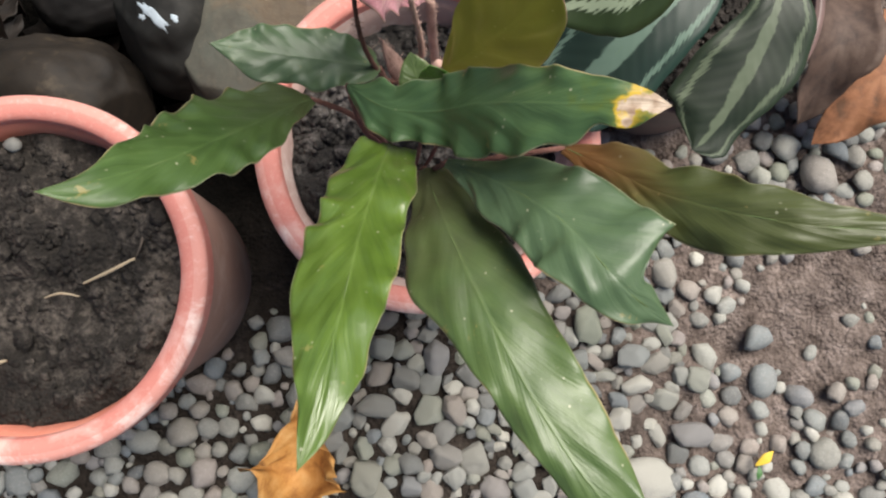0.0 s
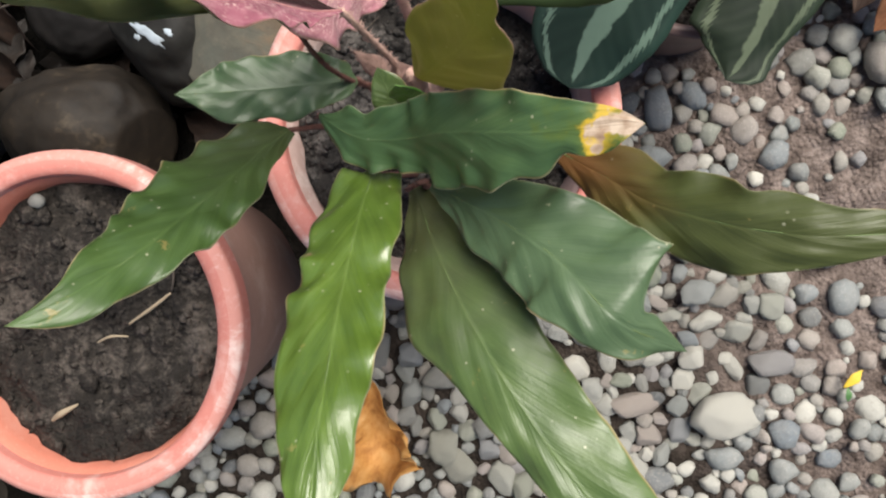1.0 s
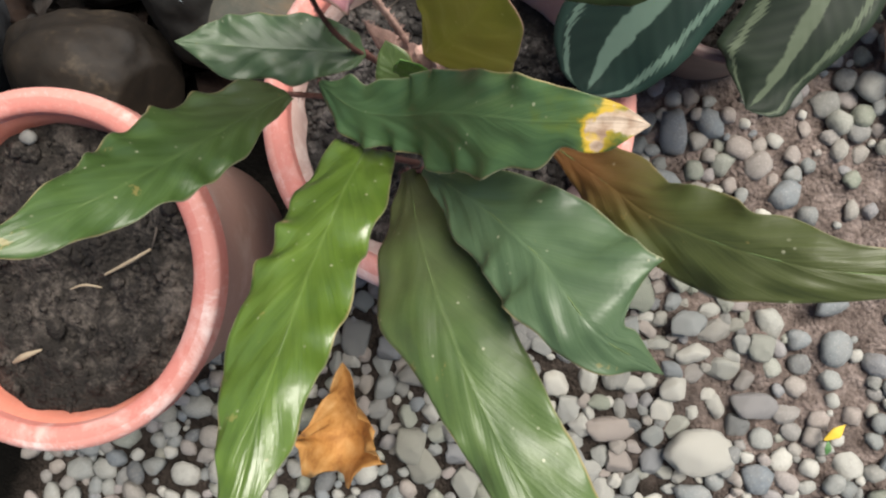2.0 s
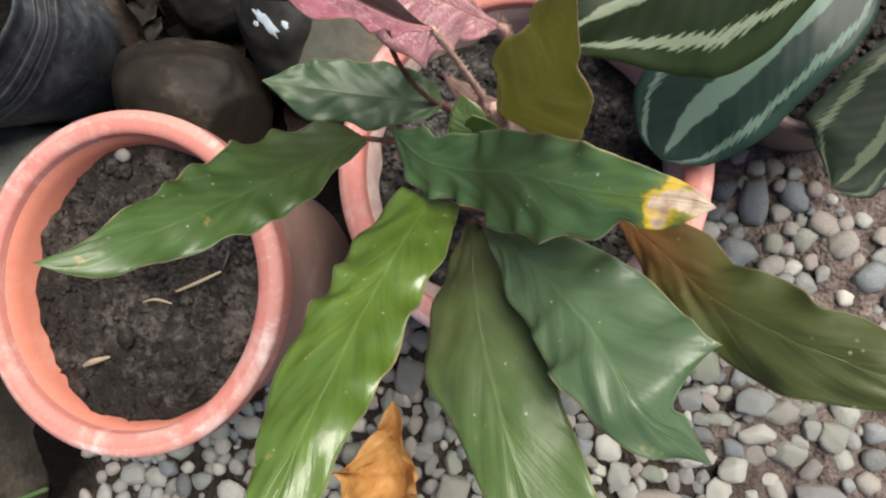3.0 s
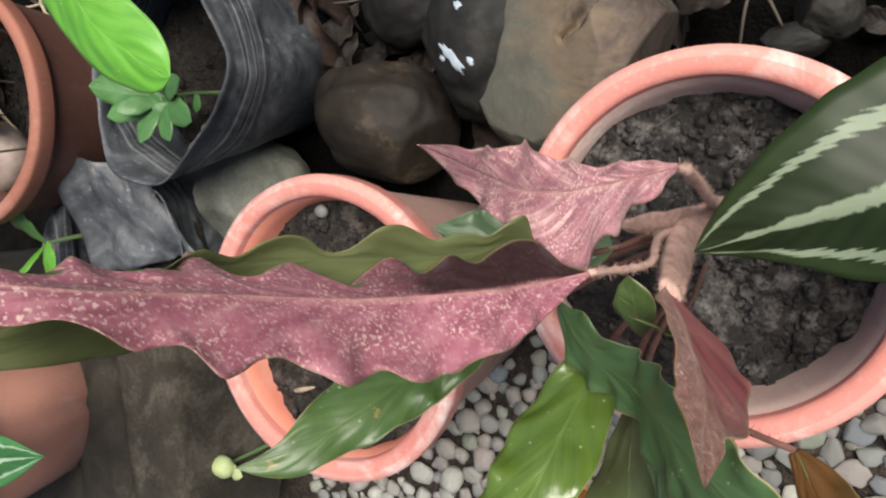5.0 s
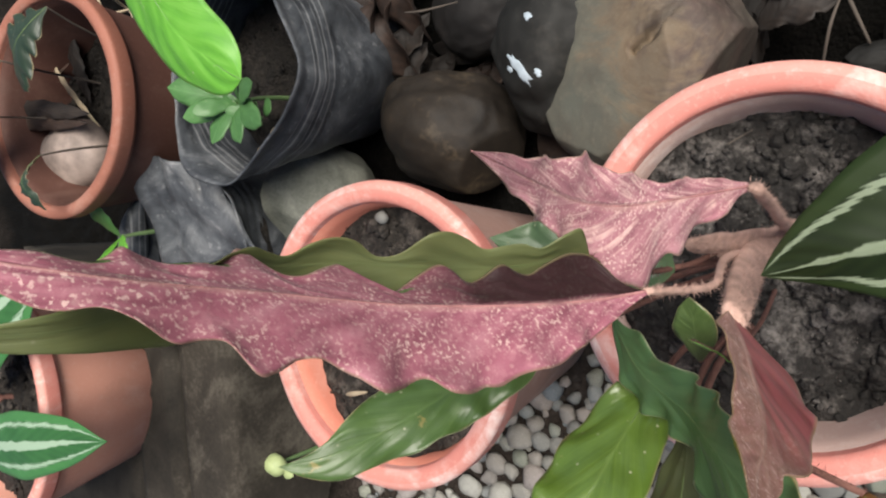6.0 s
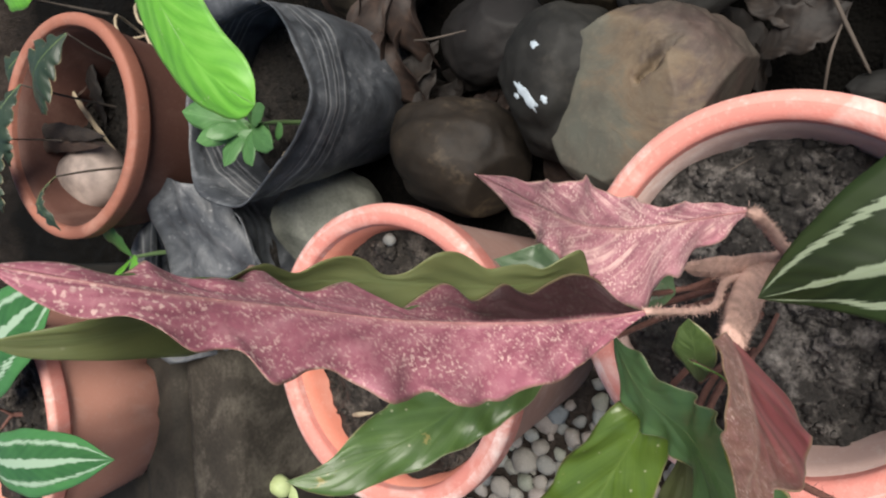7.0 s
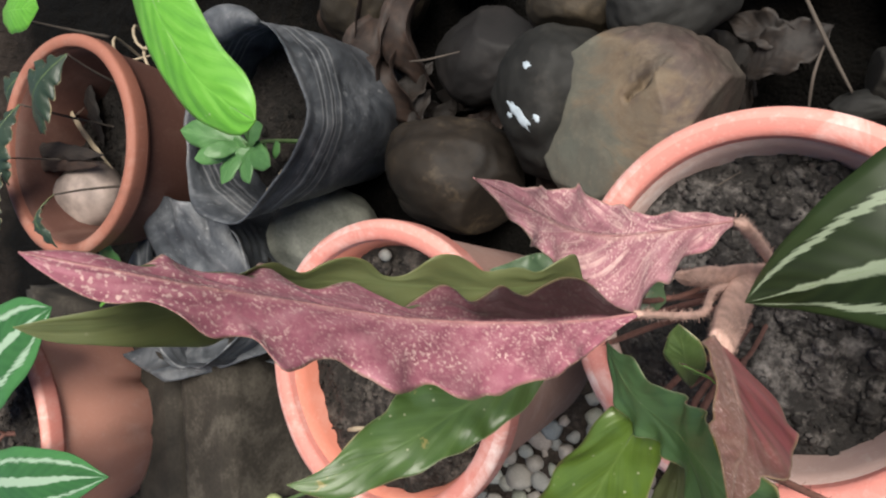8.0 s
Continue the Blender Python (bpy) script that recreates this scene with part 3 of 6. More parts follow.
def blade(rows, lat=None, flip=False, wave=0.0025, waves=7.0, scallop=0.07, lobes=None, fold=(0, 0), thick=0.0005, seed=0, nu=80, nv=8, cup=0.0, quilt=0.0, veins=11.0):
    """A leaf. Rows: place on the midrib and the reach to its left and right. lat: the way to its right, where it is not level.
    Material 0 lies on the upper side, 1 on the under side."""
    rnd = random.Random(seed)
    bm = bmesh.new()
    uv = bm.loops.layers.uv.new("UVMap")
    pa, pb, pc = rnd.uniform(0, 6), rnd.uniform(0, 6), rnd.uniform(0, 6)
    grid = []
    for i in range(nu + 1):
        u = i / nu
        c = spline(rows, u)
        tangent = Vector(spline(rows, min(1, u + 0.01))[:3] - spline(rows, max(0, u - 0.01))[:3]).normalized()
        h = tangent.cross(Vector((0, 0, 1))) if lat is None else Vector(lat)
        h = (h - tangent * h.dot(tangent)).normalized()
        nrm = h.cross(tangent).normalized()
        line = []
        for j in range(-nv, nv + 1):
            v = j / nv
            s = -1 if j < 0 else 1
            reach = max(0.0, c[3] if j < 0 else c[4])
            ph = (pa if j < 0 else pb) + 6.283 * waves * (u + 0.10 * noise.noise(Vector((u * 4.0, seed * 1.7, 3.0 if j < 0 else 8.0))))
            swell = 0.75 + 0.8 * noise.noise(Vector((u * 5.0, seed * 2.9, 1.0 if j < 0 else 6.0)))
            a = abs(v)
            k = scallop if lobes is None else lobes[0 if j < 0 else 1]
            d = reach * a * (1 + k * a * math.sin(ph * 1.0 + 1.3) + 0.4 * k * a * math.sin(ph * 2.3))
            lift = wave * swell * a ** 2.2 * math.sin(ph) * min(1.0, reach / 0.012)
            lift += cup * reach * a * a
            lift += quilt * math.sin(6.283 * (veins * u - 2.6 * a ** 0.8)) * min(1.0, 4 * a) * (1.15 - a) * (0.6 + 1.2 * noise.noise(Vector((u * 7.0, v * 2.0, seed * 5.1)))) * min(1.0, reach / 0.012)
            lift += (0.0011 * noise.noise(Vector((u * 11.0 - a * 2.6, v * 1.1, seed * 3.3))) + 0.0016 * noise.noise(Vector((u * 5.5, v * 1.7, seed * 4.7)))) * min(1.0, reach / 0.012) * min(1.0, 3 * a)
            bend = fold[0] if j < 0 else fold[1]
            bend = radians(bend if isinstance(bend, (int, float)) else np.interp(u, *zip(*bend)))
            lift, d = lift * math.cos(bend) + d * math.sin(bend), d * math.cos(bend) - lift * math.sin(bend)
            line.append(Vector(c[:3]) + h * (s * d) + nrm * (lift + 0.0002 * noise.noise(Vector((u * 9, v * 3, seed)))))
        grid.append((line, nrm))
    half = thick / 2
    top = [[bm.verts.new(p + n_ * half) for p in line] for line, n_ in grid]
    low = [[bm.verts.new(p - n_ * half) for p in line] for line, n_ in grid]
    width = 2 * nv

    def quad(vs, where, slot):
        if len({tuple(round(x, 7) for x in v.co) for v in vs}) < 3:
            return
        try:
            f = bm.faces.new(vs)
        except ValueError:
            return
        f.material_index = slot
        for loop, w in zip(f.loops, where):
            loop[uv].uv = w

    up, down = (1, 0) if flip else (0, 1)
    for i in range(nu):
        for j in range(width):
            w = [(i / nu, j / width), (i / nu, (j + 1) / width), ((i + 1) / nu, (j + 1) / width), ((i + 1) / nu, j / width)]
            quad([top[i][j], top[i][j + 1], top[i + 1][j + 1], top[i + 1][j]], w, up)
            quad([low[i][j], low[i + 1][j], low[i + 1][j + 1], low[i][j + 1]], [w[0], w[3], w[2], w[1]], down)
        for j in (0, width):
            a, b = (top, low) if j == 0 else (low, top)
            w = [(i / nu, j / width)] * 2 + [((i + 1) / nu, j / width)] * 2
            quad([a[i][j], a[i + 1][j], b[i + 1][j], b[i][j]], [w[0], w[2], w[3], w[1]], up)
    for j in range(width):
        w = [(0, j / width), (0, (j + 1) / width)]
        quad([low[0][j], low[0][j + 1], top[0][j + 1], top[0][j]], [w[0], w[1], w[1], w[0]], up)
    bmesh.ops.recalc_face_normals(bm, faces=bm.faces)
    return bm


def tube(bm, points, radii, sides=10, closed=True):
    """A bent, tapering rod through points."""
    rows = [(*p, r) for p, r in zip(points, radii)]
    steps = 6 * (len(rows) - 1)
    rings = []
    for i in range(steps + 1):
        c = spline(rows, i / steps)
        d = Vector(spline(rows, min(1, (i + 0.3) / steps))[:3] - spline(rows, max(0, (i - 0.3) / steps))[:3]).normalized()
        a = d.cross(Vector((0.31, 0.17, 0.93))).normalized()
        b = d.cross(a)
        rings.append([bm.verts.new(Vector(c[:3]) + (a * math.cos(6.2832 * k / sides) + b * math.sin(6.2832 * k / sides)) * max(0.0002, c[3])) for k in range(sides)])
    for r, s in zip(rings, rings[1:]):
        for k in range(sides):
            bm.faces.new((r[k], r[(k + 1) % sides], s[(k + 1) % sides], s[k]))
    if closed:
        bm.faces.new(rings[0][::-1])
        bm.faces.new(rings[-1])
    return bm


def downy(bm, points, radii, count, length, seed):
    """Fine hairs on a rod."""
    rnd = random.Random(seed)
    rows = [(*p, r) for p, r in zip(points, radii)]
    for _ in range(count):
        u = rnd.random()
        c = spline(rows, u)
        d = Vector((rnd.gauss(0, 1), rnd.gauss(0, 1), rnd.gauss(0, 1))).normalized()
        a = Vector(c[:3]) + d * c[3] * 0.9
        side = d.cross(Vector((rnd.gauss(0, 1), rnd.gauss(0, 1), 1))).normalized() * 0.0002
        tip = a + d * length * rnd.uniform(0.5, 1.1)
        back = d.cross(side).normalized() * 0.0002
        vs = [bm.verts.new(a + side), bm.verts.new(a - side), bm.verts.new(a + back), bm.verts.new(tip)]
        for f in ((0, 1, 3), (1, 2, 3), (2, 0, 3)):
            bm.faces.new([vs[k] for k in f])
    return bm


def lathe(profile, sides=96, wobble=0.0, seed=0.0):
    """Turns rows of (radius, height) round the z axis; the first and last rows may lie on the axis."""
    bm = bmesh.new()
    rings = []
    for r, z in profile:
        if r < 1e-6:
            rings.append([bm.verts.new((0, 0, z))])
            continue
        ring = []
        for k in range(sides):
            a = 6.28318 * k / sides
            w = 1 + wobble * noise.noise(Vector((math.cos(a) * 1.7, math.sin(a) * 1.7, z * 14 + seed)))
            ring.append(bm.verts.new((r * w * math.cos(a), r * w * math.sin(a), z + wobble * 0.03 * noise.noise(Vector((math.cos(a) * 2, math.sin(a) * 2, seed + 9))))))
        rings.append(ring)
    for r, s in zip(rings, rings[1:]):
        if len(r) == 1 and len(s) == 1:
            continue
        for k in range(sides):
            q = (k + 1) % sides
            if len(r) == 1:
                bm.faces.new((r[0], s[q], s[k]))
            elif len(s) == 1:
                bm.faces.new((r[k], r[q], s[0]))
            else:
                bm.faces.new((r[k], r[q], s[q], s[k]))
    bmesh.ops.recalc_face_normals(bm, faces=bm.faces)
    return bm


def moved(bm, m):
    bmesh.ops.transform(bm, matrix=m, verts=bm.verts)
    return bm


def stone_mesh(radii, seed, sub=4, lump=0.16, cuts=0, deep=0.66):
    bm = bmesh.new()
    bmesh.ops.create_icosphere(bm, subdivisions=sub, radius=1.0)
    o = Vector((seed * 3.7, seed * 1.3, seed * 7.1))
    rnd = random.Random(seed)
    planes = [(Vector((rnd.gauss(0, 1), rnd.gauss(0, 1), rnd.gauss(0.3, 1))).normalized(), rnd.uniform(deep, 0.86)) for _ in range(cuts)]
    for v in bm.verts:
        p = v.co.normalized()
        k = 1 + lump * noise.noise(p * 0.9 + o) + lump * 0.45 * noise.noise(p * 2.1 + o) + 0.03 * noise.noise(p * 6 + o)
        q = Vector([math.copysign(abs(x) ** 0.86, x) for x in p]).normalized() * k * p.length
        for way, far in planes:
            over = q.dot(way) - far
            if over > 0:
                q -= way * over * 0.9
        v.co = Vector((q.x * radii[0], q.y * radii[1], q.z * radii[2]))
    return bm


# ---- ground ----
def ground_height(x, y):
    far = max(0.0, math.hypot(x, y) - 2.5)
    k = 1 / (1 + far)
    dip = -0.035 * max(0.0, min(1.0, (y - 0.03) / 0.08)) * max(0.0, min(1.0, (0.16 - x) / 0.08))
    return k * (dip + 0.010 * noise.noise(Vector((x * 5, y * 5, 1.0))) + 0.005 * noise.noise(Vector((x * 19, y * 19, 4.0))) + 0.0095 * noise.noise(Vector((x * 34, y * 34, 8.0))) + 0.0042 * noise.noise(Vector((x * 90, y * 90, 2.0)))) - 0.004


def axis(low, high, step, far, grow):
    inner = list(np.arange(low, high + 1e-6, step))
    right, left, d = [inner[-1]], [inner[0]], step
    while right[-1] < far:
        d *= grow
        right.append(right[-1] + d)
        left.append(left[-1] - d)
    return left[:0:-1] + inner + right[1:]


def build_ground():
    xs, ys = axis(-1.1, 0.55, 0.005, 60, 1.18), axis(-0.5, 0.40, 0.005, 60, 1.18)
    verts = [(x, y, ground_height(x, y)) for y in ys for x in xs]
    w = len(xs)
    faces = [(j * w + i, j * w + i + 1, (j + 1) * w + i + 1, (j + 1) * w + i) for j in range(len(ys) - 1) for i in range(w - 1)]
    me = bpy.data.meshes.new("ground")
    me.from_pydata(verts, [], faces)
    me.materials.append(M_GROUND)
    me.polygons.foreach_set("use_smooth", [True] * len(faces))
    return tagged(new("ground", me), "bare brown garden soil strewn with grey river pebbles", "ground", kind="structure")


ground = build_ground()


# ---- pots ----
def pot_profile(r, base, h, lip, collar):
    """Outer and inner wall of a clay pot, below its rim."""
    neck = r - 0.006
    rows = [(0, 0), (base * 0.55, 0.0005), (base - 0.004, 0), (base, 0.004), (base + (neck - base) * 0.5, h * 0.5), (neck, h - collar),
            (neck, h - lip * 0.4), (r - lip + 0.001, h - lip * 0.4), (r - lip - 0.004, h - collar), (base + (neck - base) * 0.45 - lip, h * 0.45), (base - lip * 0.8, 0.012), (0, 0.011)]
    return rows[:7], rows[6:]


def rim_profile(r, h, lip, collar):
    """A thick rolled rim with a collar below it."""
    e = lip * 0.28
    return [(r - 0.007, h - collar), (r - 0.0015, h - collar - 0.0015), (r + 0.001, h - collar + 0.003), (r + 0.0005, h - collar * 0.45), (r + 0.0018, h - e * 1.3), (r + 0.0010, h - e * 0.5), (r - e * 0.5, h - 0.0003),
            (r - lip * 0.35, h + 0.0006), (r - lip * 0.65, h + 0.0003), (r - lip + e * 0.7, h - 0.0008), (r - lip + e * 0.15, h - e * 0.5), (r - lip, h - e * 1.1), (r - lip - 0.0005, h - collar * 0.7), (r - lip - 0.002, h - collar),
            (r - 0.007, h - collar)]


def clay_pot(label, at, r, base, h, lip=0.016, collar=0.026, tilt=(0, 0, 0), rim_mat=None, body_mat=None, seed=0.0, inner_mat=None, chip=0.0):
    pot = thing("flower_pot", label, "flower pot", at)
    turn = Matrix.Translation(at) @ pose(0, 0, 0, *tilt)
    outer, inner = pot_profile(r, base, h, lip, collar)
    body = lathe(outer, 96, 0.012, seed)
    for v in body.verts if chip else ():
        if v.co.z < 0.02:
            bite = max(0.0, noise.noise(Vector((v.co.x * 22, v.co.y * 22, seed))) - 0.05)
            v.co.x, v.co.y, v.co.z = v.co.x * (1 - chip * bite), v.co.y * (1 - chip * bite), v.co.z + 0.06 * chip * bite
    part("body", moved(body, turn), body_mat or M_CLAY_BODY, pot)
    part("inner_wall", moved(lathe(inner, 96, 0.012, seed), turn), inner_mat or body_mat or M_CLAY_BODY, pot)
    rim = lathe(rim_profile(r, h, lip, collar), 128, 0.012, seed)
    for f in rim.faces:
        c = f.calc_center_median()
        if c.z > h - lip * 0.34 and math.hypot(c.x, c.y) > r - lip * 0.36:
            f.material_index = 1
    part("rim", moved(rim, turn), [rim_mat or M_CLAY, M_CLAY_WORN if rim_mat is None else rim_mat], pot, "thick rolled clay rim with pale scuffs")
    return pot


def soil_disc(label, at, r, height, seed, rise=0.008, tilt=(0, 0, 0), clods=420, edge=0.006, mat=None):
    """A pot's earth: a lumpy top that closes a short plug, with loose clods."""
    rnd = random.Random(seed)
    bm = bmesh.new()
    rings, sides = 30, 84
    o = Vector((seed, seed * 2.3, 0))
    mid = bm.verts.new((0, 0, rise * 0.5))
    last = None
    for i in range(1, rings + 1):
        q = i / rings
        ring = []
        for k in range(sides):
            a = 6.28318 * k / sides
            x, y = math.cos(a) * r * q, math.sin(a) * r * q
            p = Vector((x, y, 0))
            z = rise * noise.noise(p * 13 + o) + 0.0088 * noise.noise(p * 48 + o) + 0.0028 * noise.noise(p * 120 + o) - edge * q ** 5
            ring.append(bm.verts.new((x, y, z)))
        for k in range(sides):
            if last is None:
                bm.faces.new((mid, ring[k], ring[(k + 1) % sides]))
            else:
                bm.faces.new((last[k], ring[k], ring[(k + 1) % sides], last[(k + 1) % sides]))
        last = ring
    foot = [bm.verts.new((v.co.x * 0.9, v.co.y * 0.9, -0.05)) for v in last]
    for k in range(sides):
        bm.faces.new((last[k], foot[k], foot[(k + 1) % sides], last[(k + 1) % sides]))
    bm.faces.new(foot[::-1])
    for _ in range(clods):
        a, q = rnd.uniform(0, 6.283), math.sqrt(rnd.random()) * 0.97
        x, y = math.cos(a) * r * q, math.sin(a) * r * q
        p = Vector((x, y, 0))
        z = rise * noise.noise(p * 13 + o) + 0.0088 * noise.noise(p * 48 + o) - edge * q ** 5
        s = rnd.uniform(0.0012, 0.0036) * (rnd.uniform(1.3, 2.4) if rnd.random() < 0.12 else 1)
        got = bmesh.ops.create_icosphere(bm, subdivisions=1, radius=s)["verts"]
        for v in got:
            v.co.z *= 0.6
            v.co = v.co * (1 + 0.9 * noise.noise(v.co / s * 0.9 + Vector((a * 5, q * 9, 0)))) + Vector((x, y, z + s * 0.3))
    moved(bm, Matrix.Translation(at) @ pose(0, 0, height, *tilt))
    return solo("potting_soil", bm, mat or M_SOIL, label, "soil", (at[0], at[1], at[2] + height), kind="stuff")


POT_A, POT_B = (-0.2597, -0.0968, 0.0), (0.0, 0.0, 0.0)
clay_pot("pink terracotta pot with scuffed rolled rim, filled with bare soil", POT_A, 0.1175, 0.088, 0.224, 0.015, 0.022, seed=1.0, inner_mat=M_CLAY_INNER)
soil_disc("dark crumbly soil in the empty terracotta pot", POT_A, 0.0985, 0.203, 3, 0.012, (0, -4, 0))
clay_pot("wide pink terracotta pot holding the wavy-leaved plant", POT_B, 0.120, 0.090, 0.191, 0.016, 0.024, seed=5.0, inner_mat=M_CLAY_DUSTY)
soil_disc("dark damp soil in the planted terracotta pot", POT_B, 0.0995, 0.158, 8, 0.010, (0, 9, 0), clods=900, mat=M_SOIL_DAMP)
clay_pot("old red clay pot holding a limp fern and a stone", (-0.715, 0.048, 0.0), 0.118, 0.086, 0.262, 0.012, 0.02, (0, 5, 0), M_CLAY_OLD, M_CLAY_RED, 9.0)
clay_pot("terracotta pot with chipped foot standing on weathered slabs", (-0.775, -0.295, 0.142), 0.145, 0.118, 0.145, 0.014, 0.02, seed=12.0, body_mat=M_CLAY_SALMON, chip=0.6)
soil_disc("dry soil in the terracotta pot on the slabs", (-0.775, -0.295, 0.142), 0.125, 0.12, 14)


# ---- weathered slabs ----
def slab(x0, x1, y0, y1, top, lean, seed):
    bm = bmesh.new()
    bmesh.ops.create_cube(bm, size=1.0)
    for v in bm.verts:
        v.co = Vector((x0 + (v.co.x + 0.5) * (x1 - x0) + (v.co.y) * lean, y0 + (v.co.y + 0.5) * (y1 - y0), -0.03 + (v.co.z + 0.5) * (top + 0.03)))
    bmesh.ops.bevel(bm, geom=bm.edges[:], offset=0.006, segments=2, affect="EDGES")
    bmesh.ops.subdivide_edges(bm, edges=[e for e in bm.edges if e.calc_length() > 0.03], cuts=8, use_grid_fill=True)
    for v in bm.verts:
        v.co += Vector((1, 1, 1)) * 0.0025 * noise.noise(v.co * 28 + Vector((seed, 0, 0)))
    return solo("stone_slab", bm, M_SLAB, "weathered grey-brown slab half sunk in soil", "slab", ((x0 + x1) / 2, (y0 + y1) / 2, 0), "slabs by the pots")


slab(-0.585, -0.500, -0.62, -0.175, 0.142, -0.10, 1)
slab(-0.672, -0.592, -0.62, -0.18, 0.150, -0.10, 2)
slab(-0.98, -0.680, -0.62, -0.17, 0.140, -0.10, 3)


# ---- large stones ----
def river_stone(label, at, radii, turn, mat, seed, lump=0.16, crack=None):
    bm = moved(stone_mesh(radii, seed, 6 if crack else 5, lump, 2), Matrix.Translation(at) @ pose(0, 0, 0, *turn))
    if crack:
        a, b = Vector(crack[0]), Vector(crack[1])
        for v in bm.verts:
            u = (v.co - a).xy.dot((b - a).xy) / (b - a).xy.length_squared
            if -0.05 < u < 1.05 and v.co.z > at[2]:
                off = ((v.co - a).xy - (b - a).xy * u).length + 0.004 * noise.noise(v.co * 60)
                wide = 0.0060 * (1.15 - abs(2 * u - 0.8))
                if off < wide:
                    v.co -= (v.co - Vector(at)).normalized() * 0.022 * (1 - max(0.0, off) / wide) ** 0.7
    return solo("river_stone", bm, mat, label, "stone", at, "large stones behind the pots")


river_stone("smooth brown river stone with a dark crack", (-0.326, 0.064, 0.050), (0.074, 0.060, 0.064), (0, 6, -8), M_ROCK_BROWN, 2, 0.16)
painted = river_stone("dark grey stone splashed with white paint", (-0.222, 0.140, 0.046), (0.066, 0.066, 0.070), (10, 0, -15), M_ROCK_DARK, 5)
river_stone("large rounded grey and tan river stone", (-0.140, 0.124, 0.052), (0.086, 0.080, 0.084), (0, 15, 35), M_ROCK_PATCHED, 9, 0.12, ((-0.1304, 0.1342, 0.1338), (-0.1007, 0.1745, 0.1033)))
river_stone("round speckled grey stone beside the empty pot", (-0.488, -0.028, 0.060), (0.066, 0.060, 0.066), (0, 0, 40), M_ROCK_SPECK, 12, 0.1)
river_stone("smooth blue-grey stone at the back of the heap", (-0.128, 0.232, 0.045), (0.058, 0.042, 0.055), (0, 0, 35), M_ROCK_BLUE, 15)
river_stone("tan stone at the back of the heap", (-0.222, 0.235, 0.035), (0.046, 0.044, 0.052), (0, 0, -20), M_ROCK_TAN, 18)
river_stone("tall tan stone behind the seedling bag", (-0.470, 0.250, 0.045), (0.052, 0.062, 0.070), (0, 0, -35), M_ROCK_TAN, 29)
river_stone("dark stone in the middle of the heap", (-0.330, 0.190, 0.010), (0.060, 0.048, 0.040), (0, 0, 20), M_ROCK_BLACK, 31)
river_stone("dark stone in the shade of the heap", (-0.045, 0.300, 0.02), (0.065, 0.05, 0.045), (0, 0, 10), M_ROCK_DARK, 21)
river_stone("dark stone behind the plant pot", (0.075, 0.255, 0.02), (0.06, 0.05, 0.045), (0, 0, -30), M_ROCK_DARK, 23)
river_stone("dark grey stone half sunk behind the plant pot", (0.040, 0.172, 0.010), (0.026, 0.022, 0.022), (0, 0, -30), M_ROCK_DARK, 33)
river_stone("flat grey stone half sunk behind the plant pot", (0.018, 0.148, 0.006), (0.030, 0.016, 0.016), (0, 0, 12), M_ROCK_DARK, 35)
river_stone("dark stone at the rear", (-0.36, 0.31, 0.03), (0.06, 0.05, 0.055), (0, 0, 60), M_ROCK_DARK, 25)
river_stone("brown stone at the rear edge", (-0.56, 0.34, 0.03), (0.075, 0.05, 0.05), (0, 0, 15), M_ROCK_BROWN, 27)


clay_pot("brown plastic pot of the striped plant", (0.205, 0.118, 0.0), 0.092, 0.074, 0.155, 0.006, 0.014, rim_mat=M_BROWN_POT, body_mat=M_BROWN_POT, seed=17.0)
soil_disc("dark soil in the brown plastic pot", (0.205, 0.118, 0.0), 0.083, 0.125, 19)


def fleck_of_paint(name, label, eye, target, size, seed):
    """A thin skin of paint that follows a stone."""
    bpy.context.view_layer.update()
    eye = Vector(eye) - painted.location
    way = (Vector(target) - painted.location - eye).normalized()
    a = way.orthogonal().normalized()
    b = way.cross(a)
    bm = bmesh.new()

    def on_stone(p, lift):
        hit, place, normal, _ = painted.ray_cast(eye + p, way)
        return bm.verts.new(place + normal * lift + painted.location)

    top, low = [[on_stone(Vector((0, 0, 0)), 0.0006)]], []
    for q in (0.4, 0.75, 1.0):
        ring = []
        for k in range(18):
            t = 6.2832 * k / 18
            r = q * (1 + 0.7 * noise.noise(Vector((math.cos(t) * 2.4, math.sin(t) * 2.4, seed))))
            ring.append(on_stone(a * math.cos(t) * size[0] * r + b * math.sin(t) * size[1] * r, 0.0006 if q < 1 else 0.0003))
        top.append(ring)
    for k in range(18):
        j = (k + 1) % 18
        bm.faces.new((top[0][0], top[1][k], top[1][j]))
        for r, s in ((top[1], top[2]), (top[2], top[3])):
            bm.faces.new((r[k], s[k], s[j], r[j]))
    foot = [bm.verts.new(v.co + way * 0.002) for v in top[3]]
    for k in range(18):
        bm.faces.new((top[3][k], foot[k], foot[(k + 1) % 18], top[3][(k + 1) % 18]))
    bmesh.ops.recalc_face_normals(bm, faces=bm.faces)
    return part(name, bm, M_PAINT, painted, label)


